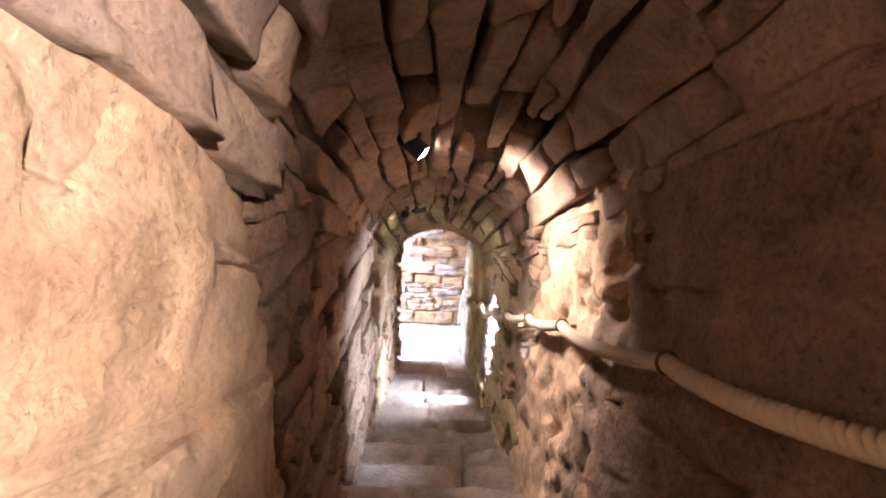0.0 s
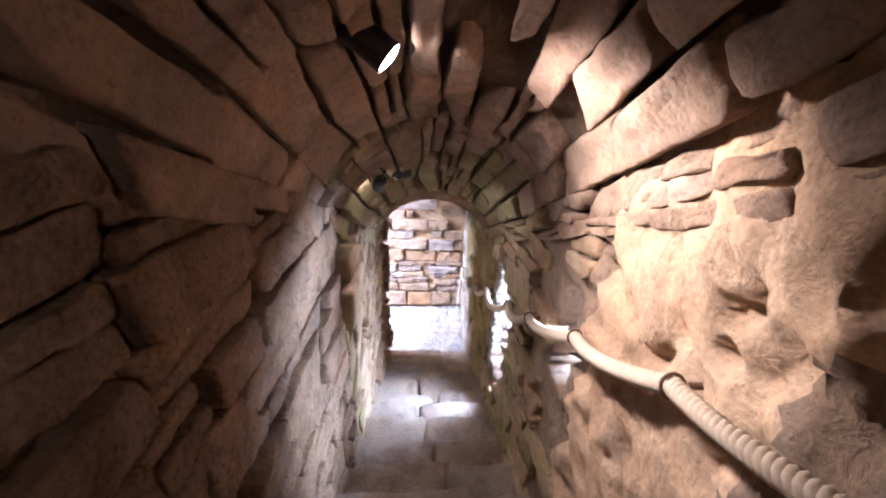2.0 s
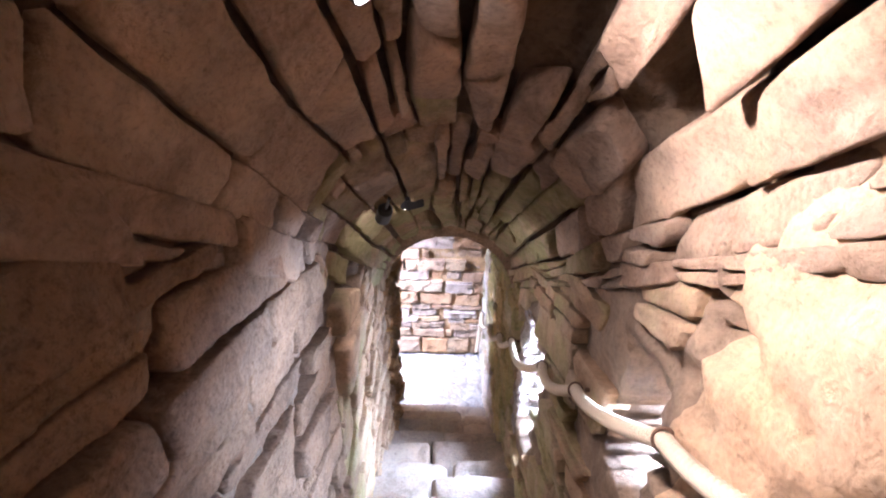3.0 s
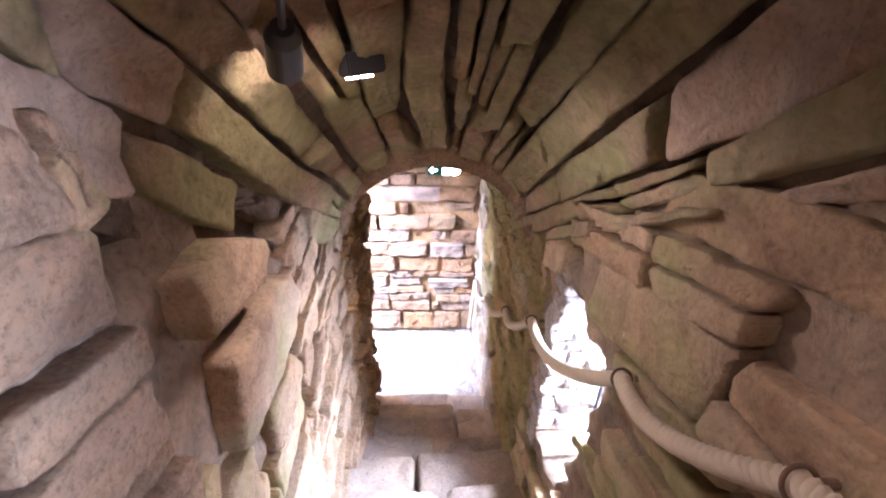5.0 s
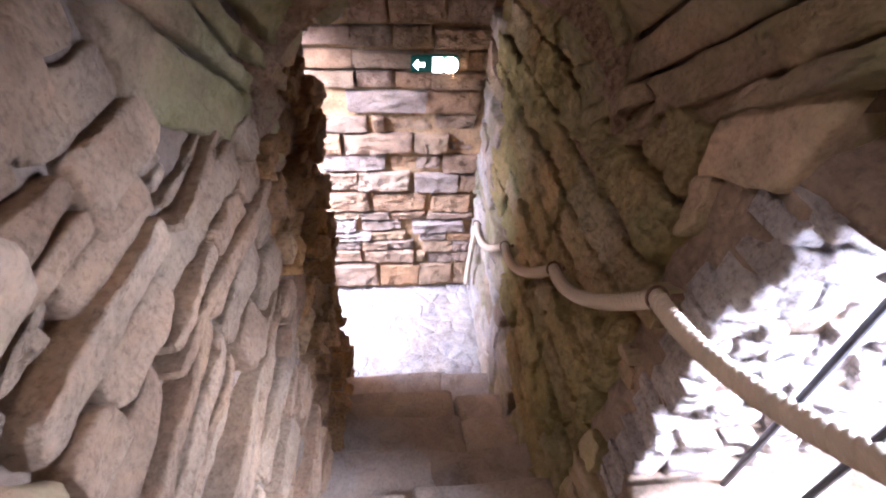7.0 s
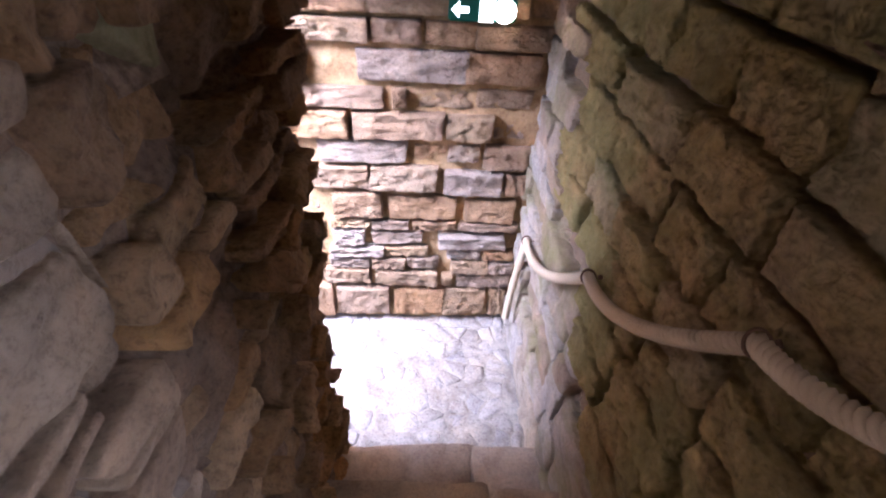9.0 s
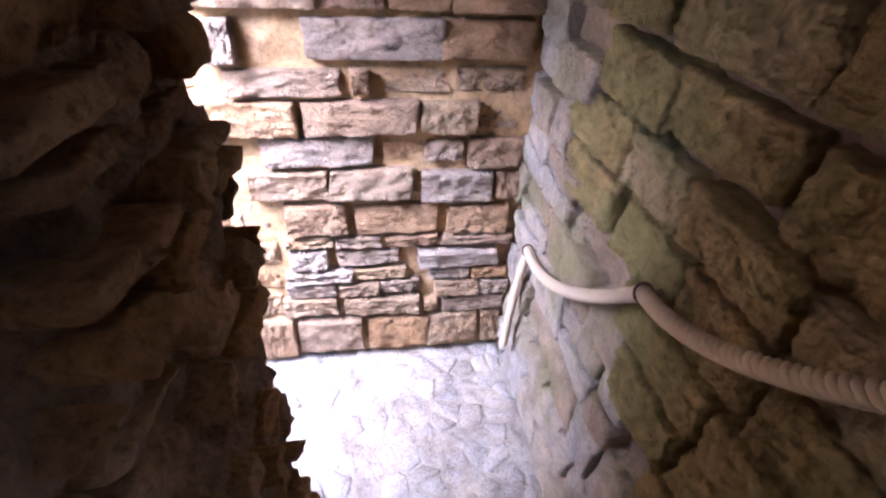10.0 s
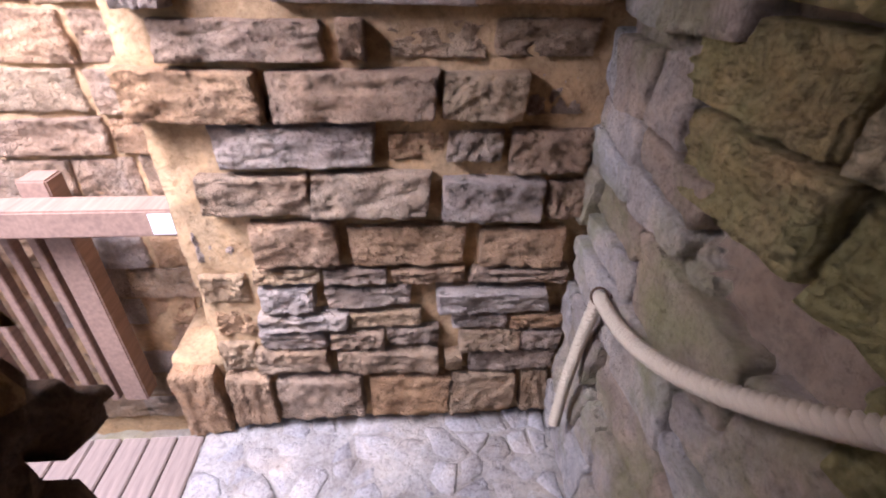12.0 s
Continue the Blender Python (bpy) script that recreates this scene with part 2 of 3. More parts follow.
def slab(name, place, us, vs, kept, thick, material, parent=None, rough=0.01, grain=9.0):
    """A wall of cells: place(u, v, d) gives a point d behind its face; cells that are not kept are openings right through."""
    verts, faces, index = [], [], {}

    def corner(i, j, k):
        if (i, j, k) not in index:
            u, v = us[i], vs[j]
            p = Vector(place(u, v, thick * k))
            if k == 0:
                n = noise.noise_vector(p * grain) * rough + noise.noise_vector(p * grain * 2.7) * rough * 0.5
                p = p + n
            index[(i, j, k)] = len(verts)
            verts.append(p)
        return index[(i, j, k)]

    nu, nv = len(us) - 1, len(vs) - 1
    ok = [[kept((us[i] + us[i + 1]) / 2, (vs[j] + vs[j + 1]) / 2) for j in range(nv)] for i in range(nu)]
    for i in range(nu):
        for j in range(nv):
            if not ok[i][j]:
                continue
            faces.append((corner(i, j, 0), corner(i + 1, j, 0), corner(i + 1, j + 1, 0), corner(i, j + 1, 0)))
            faces.append((corner(i, j, 1), corner(i, j + 1, 1), corner(i + 1, j + 1, 1), corner(i + 1, j, 1)))
            for di, dj, a, b in ((-1, 0, (0, 0), (0, 1)), (1, 0, (1, 1), (1, 0)), (0, -1, (1, 0), (0, 0)), (0, 1, (0, 1), (1, 1))):
                p, q = i + di, j + dj
                if 0 <= p < nu and 0 <= q < nv and ok[p][q]:
                    continue
                A, B = (i + a[0], j + a[1]), (i + b[0], j + b[1])
                faces.append((corner(*A, 0), corner(*B, 0), corner(*B, 1), corner(*A, 1)))
    return mesh_object(name, verts, faces, material, parent, smooth=True)


def clip(poly, p, n):
    """The part of a polygon on the near side of a line through p with normal n."""
    out = []
    for a, b in zip(poly, poly[1:] + poly[:1]):
        da, db = (a - p).dot(n), (b - p).dot(n)
        if da <= 0:
            out.append(a)
        if (da < 0 < db) or (db < 0 < da):
            out.append(a.lerp(b, da / (da - db)))
    return out


def rubble_cells(u0, u1, v0, v1, du, dv, rng, wave=0.3):
    """Irregular stones in rough courses: four-sided outlines between wavering beds, du long and dv high on average; some are split into two thin ones."""
    beds, v = [], v0
    while v < v1 + dv:
        beds.append((v, rng.uniform(0, 90)))
        v += dv * rng.uniform(0.65, 1.4)

    def bed(k, u):
        base, off = beds[k]
        return base + wave * dv * (noise.noise(Vector((u * 1.1 / du, off, 0))) + 0.5 * noise.noise(Vector((u * 2.6 / du, off, 4))))

    out = []
    for k in range(len(beds) - 1):
        u, cant = u0 - du * rng.uniform(0.0, 0.9), rng.uniform(-0.3, 0.3) * dv
        while u < u1:
            n, lean = u + du * rng.uniform(0.5, 1.6), rng.uniform(-0.35, 0.35) * dv
            lo0, lo1, hi0, hi1 = bed(k, u), bed(k, n), bed(k + 1, u + cant), bed(k + 1, n + lean)
            quads = [(u, lo0, n, lo1, n + lean, hi1, u + cant, hi0)]
            if rng.random() < 0.22:
                f, g = rng.uniform(0.35, 0.65), rng.uniform(0.35, 0.65)
                m0, m1 = lo0 + (hi0 - lo0) * f, lo1 + (hi1 - lo1) * g
                quads = [(u, lo0, n, lo1, n + lean * g, m1, u + cant * f, m0), (u + cant * f, m0, n + lean * g, m1, n + lean, hi1, u + cant, hi0)]
            for q in quads:
                cell = [Vector((q[i], q[i + 1])) for i in (0, 2, 4, 6)]
                for p, w in (((u0, 0), (-1, 0)), ((u1, 0), (1, 0)), ((0, v0), (0, -1)), ((0, v1), (0, 1))):
                    cell = clip(cell, Vector(p), Vector(w)) if len(cell) > 2 else cell
                if len(cell) > 2:
                    out.append(cell)
            u, cant = n, lean
    return out


def inset(poly, g):
    mid = sum(poly, Vector((0, 0))) / len(poly)
    out = poly
    for a, b in zip(poly, poly[1:] + poly[:1]):
        e = b - a
        if e.length < 1e-5 or len(out) < 3:
            continue
        n = Vector((e.y, -e.x)).normalized()
        if (mid - a).dot(n) > 0:
            n = -n
        out = clip(out, a - n * g, n)
    return out


def cell_stone(poly, place, rng, gap=0.012, depth=0.09, relief=0.012, proud=0.0, drop=0.018, scale=1.0, tilt=0.05, unit=0.03):
    """One rubble stone over an outline: rounded rim, uneven face, sides that run back into the mortar. scale turns the second coordinate into metres."""
    flat = [Vector((q.x, q.y * scale)) for q in poly]
    flat = inset(flat, gap * rng.uniform(0.35, 1.0))
    if len(flat) < 3:
        return None
    flat = [p for a, b in zip(flat, flat[1:] + flat[:1]) for k in (min(0.2, 0.012 / max(1e-4, (b - a).length)),) for p in (a.lerp(b, k), a.lerp(b, 1 - k))]
    fine = []
    for a, b in zip(flat, flat[1:] + flat[:1]):
        n = max(1, round((b - a).length / unit))
        fine += [a.lerp(b, i / n) for i in range(n)]
    n = len(fine)
    mid = sum(fine, Vector((0, 0))) / n
    if max((q - mid).length for q in fine) < 0.02:
        return None
    off = Vector((rng.uniform(0, 90), rng.uniform(0, 90), 0))
    tx, ty = rng.uniform(-tilt, tilt), rng.uniform(-2 * tilt, 2 * tilt)
    verts, faces = [], []

    def point(w, d):
        verts.append(Vector(place(w.x, w.y / scale, d)))

    point(mid, depth)
    for q in fine:
        point(q, depth)
    for shrink, fall in ((1.0, 1.0), (0.975, 0.3), (0.92, 0.05), (0.66, 0.0), (0.36, 0.0)):
        for q in fine:
            w = mid + (q - mid) * shrink
            e = noise.noise_vector(Vector((w.x * 22, w.y * 22, 0)) + off) * (0.006 + 0.4 * gap) * (1.0 if shrink > 0.9 else 0.4)
            w = w + Vector((e.x, e.y))
            g = noise.noise(Vector((w.x * 9, w.y * 13, 2)) + off) + 0.55 * noise.noise(Vector((w.x * 30, w.y * 34, 6)) + off)
            point(w, -proud + drop * fall - relief * g - tx * (w.x - mid.x) - ty * (w.y - mid.y))
    point(mid, -proud - relief * noise.noise(off))
    top = len(verts) - 1
    for r in range(5):
        for k in range(n):
            m = (k + 1) % n
            faces.append((1 + r * n + k, 1 + r * n + m, 1 + (r + 1) * n + m, 1 + (r + 1) * n + k))
    for k in range(n):
        faces.append((1 + 5 * n + k, 1 + 5 * n + (k + 1) % n, top))
    return verts, faces


def rubble(wall, kind, material, x, out, y0, y1, z0, z1, du, dv, inside, seed, lean=0.0, missing=0.0, proud=(-0.01, 0.015), reach=0.72, ease=None, **shape):
    """Rubble stones, each an object, on a wall that faces +x (out 1) or -x (out -1)."""
    rng = random.Random(seed)
    for cell in rubble_cells(y0, y1, z0, z1, du, dv, rng):
        mid = sum(cell, Vector((0, 0))) / len(cell)
        if not all(inside(q.x, q.y - lean * (q.x - y0)) for q in (mid, *(mid.lerp(c, reach) for c in cell))) or rng.random() < missing:
            continue
        bulge = rng.uniform(*proud) + (draw_in(mid.x) if out > 0 else 0.0)
        made = cell_stone(cell, lambda u, v, d: (x - out * d - (ease(u) if ease else 0.0), u, v - lean * (u - y0)), rng, proud=bulge, **shape)
        if made is None:
            continue
        verts, faces = made
        if out < 0:
            faces = [tuple(reversed(f)) for f in faces]
        at = Vector((x, mid.x, mid.y - lean * (mid.x - y0)))
        ob = mesh_object(kind, [v - at for v in verts], faces, material, wall, smooth=True)
        ob.location = at
        rim = 2 * (len(verts) - 2) // 6
        ob.data.polygons.foreach_set("use_smooth", [k >= rim for k in range(len(faces))])


def steps_of(a, b, d):
    n = max(1, round((b - a) / d))
    return [a + (b - a) * i / n for i in range(n + 1)]


# ---- the plan ----
XL, XR, XC = -0.34, 0.50, 0.08
YTOP, YEND, YBACK = -1.6, 4.50, 5.42
RISE, GOING = 0.18, 0.257
SPRING, CROWN = 1.42, 0.44
YVAULT, YNARROW = 3.88, 0.78


def nose(y):
    """The height of the line through the step edges."""
    return RISE + (YEND - y) * RISE / GOING if y < YEND else 0.0


def draw_in(y):
    """How far the wall beside the doorway stands in from its line higher up."""
    t = min(1.0, max(0.0, (y - 3.1) / 1.2))
    return 0.022 * t * t * (3 - 2 * t)


def ragged(u, v, k=0.05):
    return k * noise.noise(Vector((u * 6.0, v * 6.0, 3.3))) + 0.5 * k * noise.noise(Vector((u * 17.0, v * 17.0, 8.1)))


def window_low(y, z):
    """The large opening in the wall beside the rope."""
    r = ragged(y, z, 0.035)
    return 2.80 + r + max(0.0, 1.95 - z) * 0.32 < y < 3.27 + r - max(0.0, z - 1.9) * 0.17 and 1.50 + r < z < 2.33 + 0.5 * r


def window_high(y, z):
    r = ragged(y, z, 0.04)
    return 1.80 + r < y < 2.07 + r and 2.70 + r < z < 3.14 + r


def doorway(y, z):
    r = ragged(y, z, 0.07)
    return y > 4.50 + r and z < 2.10 + r


def pale_corner(y, z):
    """The smooth grey stones beside the end wall reach further out towards the floor."""
    return y > 4.88 + (1.25 * (z - 1.3) if z < 1.3 else 0.4 * (z - 1.3))


# ---- right wall ----
PITS = ((1.00, 3.98, 0.05, 0.10), (1.03, 3.78, 0.06, 0.12), (1.10, 3.90, 0.04, 0.08), (0.80, 4.22, 0.06, 0.09), (1.15, 3.05, 0.03, 0.04), (1.35, 2.95, 0.025, 0.04), (2.2, 2.35, 0.03, 0.05), (3.19, 2.43, 0.05, 0.09), (4.90, 1.25, 0.035, 0.09), (4.80, 1.02, 0.035, 0.09), (4.72, 0.62, 0.03, 0.07), (4.98, 0.60, 0.025, 0.06))


RNG = random.Random(5)
CHIPS = [(u, nose(u) + RNG.uniform(0.2, 1.35), RNG.uniform(0.014, 0.034), RNG.uniform(0.02, 0.05)) for u in (RNG.uniform(0.85, 1.75) for _ in range(150))]


def right_face(y, z):
    """How far the core stands back: flush plaster up the stair, joints lower down."""
    d = 0.030 if pale_corner(y - 0.22, z) else 0.055 if y > 3.44 else 0.036 if y > 1.72 + ragged(y, z, 0.2) else 0.0
    for py, pz, r, deep in (*PITS, *CHIPS):
        q = ((y - py) ** 2 + (z - pz) ** 2) / (r * r)
        d += deep * math.exp(-q * q)
    return d + 0.012 * noise.noise(Vector((y * 4, z * 4, 1.7)))


wall_right = slab("wall_east", lambda u, v, d: (XR + d + (right_face(u, v) if d == 0 else 0.0), u, v), steps_of(YTOP, YBACK + 0.6, 0.022), steps_of(-0.4, 7.2, 0.022),
                  lambda u, v: nose(u) - 0.45 < v < nose(u) + SPRING + 0.75 + (1.3 if u > YVAULT - 0.1 else 0) and not window_low(u, v) and not window_high(u, v), 0.55, M_EARTH, rough=0.022)
def two_skins(ob, second, test):
    ob.data.materials.append(second)
    for p in ob.data.polygons:
        if test(p.center):
            p.material_index = len(ob.data.materials) - 1


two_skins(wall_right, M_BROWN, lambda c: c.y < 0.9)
two_skins(wall_right, M_PLASTER, lambda c: 1.12 + 0.1 * noise.noise(c * 5) < c.y < 1.75)
two_skins(wall_right, M_GREYR, lambda c: pale_corner(c.y - 0.2, c.z))
tagged(wall_right, "rubble sandstone passage wall with mossy blocks", "wall", kind="structure")
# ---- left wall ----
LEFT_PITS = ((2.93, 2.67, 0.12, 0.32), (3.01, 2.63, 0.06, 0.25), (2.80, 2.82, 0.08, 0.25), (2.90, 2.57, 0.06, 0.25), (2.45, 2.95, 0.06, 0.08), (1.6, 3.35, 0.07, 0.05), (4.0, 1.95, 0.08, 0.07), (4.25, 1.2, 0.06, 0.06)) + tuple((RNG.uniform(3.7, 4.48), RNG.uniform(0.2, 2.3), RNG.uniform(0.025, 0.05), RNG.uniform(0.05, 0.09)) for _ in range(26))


def left_face(y, z):
    k = min(1.0, max(0.0, (y - YNARROW + 0.30 + 0.06 * noise.noise(Vector((z * 4, 0, 2.2)))) / 0.3))
    k = k * k * (3 - 2 * k)
    d = k * ((0.034 if y < 3.7 else 0.04) - draw_in(y)) + (1 - k) * (-0.07 + 0.02 * noise.noise(Vector((y * 3, z * 3, 5.5))) + 0.012 * noise.noise(Vector((y * 9, z * 9, 1.5))))
    if y > 3.6:
        d += 0.032 * noise.noise(Vector((y * 14, z * 14, 4.4)))
    for py, pz, r, deep in LEFT_PITS:
        q = ((y - py) ** 2 + (z - pz) ** 2) / (r * r)
        d += deep * math.exp(-q * q)
    return d


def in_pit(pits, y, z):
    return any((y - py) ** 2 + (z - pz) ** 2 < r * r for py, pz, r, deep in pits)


wall_left = slab("wall_west", lambda u, v, d: (XL - d - (left_face(u, v) if d == 0 else 0.0), u, v), steps_of(YTOP, 3.6, 0.03) + steps_of(3.6, YBACK + 0.6, 0.018)[1:], steps_of(-0.4, 7.2, 0.022),
                 lambda u, v: nose(u) - 0.45 < v < nose(u) + SPRING + 0.75 + (1.3 if u > YVAULT - 0.1 else 0) and not doorway(u, v), 0.45, M_EARTH, rough=0.022)
two_skins(wall_left, M_PLASTER, lambda c: c.y < 0.8)
# Shade painted inside the deep pits round the cavity.
two_skins(wall_left, M_JOINT_SHADE, lambda c: 2.5 < c.y < 3.2 and in_pit(LEFT_PITS, c.y, c.z))
two_skins(wall_left, M_BROWN, lambda c: c.y > 3.62 + 0.2 * noise.noise(c * 5))
tagged(wall_left, "rubble sandstone passage wall ending at the doorway", "wall", kind="structure")


def courses(wall, kind, material, x, out, y0, y1, z0, z1, inside, hs, ls, depth=0.10, proud=(0.0, 0.03), gap=0.012, lean=0.0):
    """Rubble in level courses on a wall that faces +x or -x."""
    k = 1 / math.hypot(1, lean)
    axes = (Vector((0, out * k, -out * lean * k)), Vector((0, lean * k, k)), Vector((out, 0, 0)))
    z = z0
    while z < z1:
        h, y = random.uniform(*hs), y0
        while y < y1 - 0.04:
            l = random.uniform(*ls)
            if y == y0:
                l *= random.uniform(0.35, 1.0)
            if y1 - y - l < 0.07:
                l = y1 - y
            c = y + l / 2
            m = z + h / 2 - lean * (c - y0)
            if all(inside(c + a * l * 0.4, m + b * h * 0.3 - lean * a * l * 0.4) for a in (-1, 0, 1) for b in (-1, 1)):
                hh = h * random.uniform(0.9, 1.04)
                p = random.uniform(*proud) + (draw_in(c) if out > 0 else 0.0)
                lay(kind, material, wall, Vector((x + out * (p - depth / 2), c, m + random.uniform(-0.008, 0.008))), axes,
                    (l / k - gap, hh * k - gap, depth), random.gauss(0, 0.015 if kind == "ashlar" else 0.04))
            y += l
        z += h


def low_part(y, z):
    return nose(y) - 0.30 < z < nose(y) + SPRING + (1.2 if y > YVAULT else 0.10)


# ---- vault over the stair ----
def arch(y, a, d):
    """A point of the vault at the plan's y; a runs over the arch from one springing to the other, d is the depth behind the face."""
    k = 0.045 if y < YNARROW else 0.0
    r, s = 0.42 - k + d, CROWN + d
    return Vector((XC + k - r * math.cos(a), y + d * 0.45 * math.sin(a), nose(y) + SPRING + s * math.sin(a)))


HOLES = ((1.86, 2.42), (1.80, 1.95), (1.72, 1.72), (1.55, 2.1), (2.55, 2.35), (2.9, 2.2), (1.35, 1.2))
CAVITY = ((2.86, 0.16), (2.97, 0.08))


def vault():
    verts, faces = [], []
    ny, na = 150, 34
    ys = [YTOP + (YVAULT - YTOP) * i / ny for i in range(ny + 1)]
    for y in ys:
        for j in range(na + 1):
            a = -0.12 + (math.pi + 0.24) * j / na
            d = 0.045
            for hy, ha in HOLES + CAVITY:
                q = ((y - hy) / 0.10) ** 2 + ((a - ha) / 0.13) ** 2
                d += (0.34 if ha < 0.3 else 0.14) * math.exp(-q * q)
            p = arch(y, a, d)
            verts.append(p + noise.noise_vector(p * 9) * 0.02)
    w = na + 1
    for i in range(ny):
        for j in range(na):
            faces.append((i * w + j, i * w + j + 1, (i + 1) * w + j + 1, (i + 1) * w + j))
    # outer skin
    base = len(verts)
    for y in ys:
        for j in range(na + 1):
            verts.append(arch(y, -0.12 + (math.pi + 0.24) * j / na, 0.5))
    for i in range(ny):
        for j in range(na):
            faces.append(tuple(base + k for k in (i * w + j, (i + 1) * w + j, (i + 1) * w + j + 1, i * w + j + 1)))
    for j in range(na):
        for e in (0, ny):
            k = e * w + j
            faces.append((k, k + 1, base + k + 1, base + k))
    # The core is all dark: joints, and painted shade in holes and cavity.
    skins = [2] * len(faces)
    # rough voussoirs and rubble
    rng = random.Random(21)
    for ya, yb, du, da in ((YTOP, 2.3, 0.25, 0.27), (2.3, YVAULT + 0.05, 0.32, 0.26)):
        for cell in rubble_cells(ya, yb, -0.08, math.pi + 0.08, du, da, rng, 0.45):
            mid = sum(cell, Vector((0, 0))) / len(cell)
            if any(abs(mid.x - hy) < 0.10 and abs(mid.y - ha) < 0.15 for hy, ha in HOLES):
                continue
            if any(min(q.x for q in cell) < hy < max(q.x for q in cell) and min(q.y for q in cell) < ha < max(q.y for q in cell) for hy, ha in CAVITY):
                continue
            made = cell_stone(cell, arch, rng, gap=rng.choice((0.004, 0.006, 0.010, 0.016)), depth=0.09, relief=0.014, proud=rng.uniform(-0.018, 0.022), drop=0.011, scale=0.43, tilt=0.07, unit=0.04)
            if made is None:
                continue
            v, f = made
            k = len(verts)
            verts += v
            skins += [1 if mid.x > 2.45 + rng.uniform(-0.3, 0.3) else 0] * len(f)
            faces.extend(tuple(k + i for i in q) for q in f)
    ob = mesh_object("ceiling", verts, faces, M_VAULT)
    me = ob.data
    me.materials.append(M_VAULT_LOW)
    me.materials.append(M_JOINT_SHADE)
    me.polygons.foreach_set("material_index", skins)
    me.polygons.foreach_set("use_smooth", [True] * len(me.polygons))
    return tagged(ob, "rough sandstone barrel vault sloping over the stair", "ceiling", kind="structure")


vault()


# ---- stair ----
stair = tagged(new("staircase"), "steep straight stair of worn stone blocks", "stairs", kind="structure")
for k in range(1, 24):
    y1 = YEND - GOING * (k - 1)
    z = RISE * k
    split = random.uniform(-0.05, 0.25)
    for x0, x1 in ((XL - 0.1, split), (split, XR + 0.1)):
        l = x1 - x0
        drop = random.uniform(-0.012, 0.012)
        lay("step", M_STEP, stair, Vector(((x0 + x1) / 2, y1 - 0.20, z - 0.14 + drop)), (Vector((1, 0, 0)), Vector((0, 1, 0)), Vector((0, 0, 1))), (l - 0.012, 0.40, 0.30), random.gauss(0, 0.015))
mesh_stair = slab("stair_base", lambda u, v, d: (v, u, nose(u) - 0.22 - d), steps_of(YTOP, YEND, 0.1), steps_of(XL - 0.3, XR + 0.3, 0.1), lambda u, v: True, 0.4, M_EARTH)
tagged(mesh_stair, "mortar bed under the stone steps", "stairs", kind="structure")

# ---- landing ----
landing = slab("floor", lambda u, v, d: (u, v, -0.006 - d), steps_of(-0.80, XR + 0.25, 0.03), steps_of(YEND - 0.3, YBACK + 0.3, 0.03), lambda u, v: True, 0.4, M_FLOOR, rough=0.009)
tagged(landing, "landing of pale rubble stones set in mortar", "floor", kind="structure")

# ---- back wall ----
wall_foot = slab("wall_foot", lambda u, v, d: (u, YBACK + 0.03 + d, v), steps_of(-0.86, -0.68, 0.04), steps_of(-0.4, 0.34, 0.04), lambda u, v: True, 0.3, M_MORTAR, rough=0.016)
tagged(wall_foot, "projecting stone foot of the end wall", "wall", kind="structure")
wall_back = slab("wall_north", lambda u, v, d: (u, YBACK + 0.032 - 0.03 * max(0.0, v - 0.2) + d, v), steps_of(-0.68, XR + 0.6, 0.04), steps_of(-0.4, 3.4, 0.04), lambda u, v: True, 0.5, M_MORTAR, rough=0.016)
tagged(wall_back, "coursed sandstone end wall with wide yellow mortar joints", "wall", kind="structure")
wall_far = slab("wall_beyond", lambda u, v, d: (u, YBACK + 0.32 + d, v), steps_of(-3.2, -0.60, 0.05), steps_of(-0.6, 3.4, 0.05), lambda u, v: True, 0.5, M_MORTAR, rough=0.02)
tagged(wall_far, "sunlit sandstone wall beyond the timber deck", "wall", kind="structure")
top_end = slab("wall_south", lambda u, v, d: (u, YTOP + 0.02 - d, v), steps_of(XL - 0.3, XR + 0.3, 0.1), steps_of(3.6, 7.0, 0.1), lambda u, v: True, 0.3, M_EARTH)
tagged(top_end, "rubble wall closing the head of the stair", "wall", kind="structure")
roof = slab("landing_ceiling", lambda u, v, d: (u, v, 2.75 + d), steps_of(-0.75, XR + 0.4, 0.06), steps_of(YVAULT - 0.15, YBACK + 0.3, 0.06), lambda u, v: True, 0.4, M_EARTH, rough=0.03)
tagged(roof, "dark rubble ceiling over the landing", "ceiling", kind="structure")
lintel = slab("wall_lintel", lambda u, v, d: (XC - (0.43 + v * 1.25) * math.cos(u), YVAULT + 0.06 - d, nose(YVAULT) + SPRING + (0.46 + v) * math.sin(u)), steps_of(-0.1, math.pi + 0.1, 0.06), steps_of(0.0, 0.7, 0.06),
              lambda u, v: True, 0.2, M_BROWN, rough=0.05)
tagged(lintel, "rubble arch face where the vault meets the landing", "wall", kind="structure")


def course(z0, z1, xs, proud=0.0, kind="brick"):
    """One course of the end wall; xs are the joints from side to side."""
    m = (z0 + z1) / 2
    for x0, x1 in zip(xs, xs[1:]):
        if x1 - x0 < 0.03:
            continue
        p = proud + random.uniform(0.004, 0.03)
        lay(kind if x1 - x0 > 0.1 else "stone", M_END, wall_back, Vector(((x0 + x1) / 2, YBACK - 0.03 * max(0.0, m - 0.2) - p + 0.06, m + random.uniform(-0.004, 0.004))), (Vector((1, 0, 0)), Vector((0, 0, 1)), Vector((0, -1, 0))),
            (x1 - x0 - 0.014, z1 - z0 - 0.014, 0.12), random.gauss(0, 0.012))


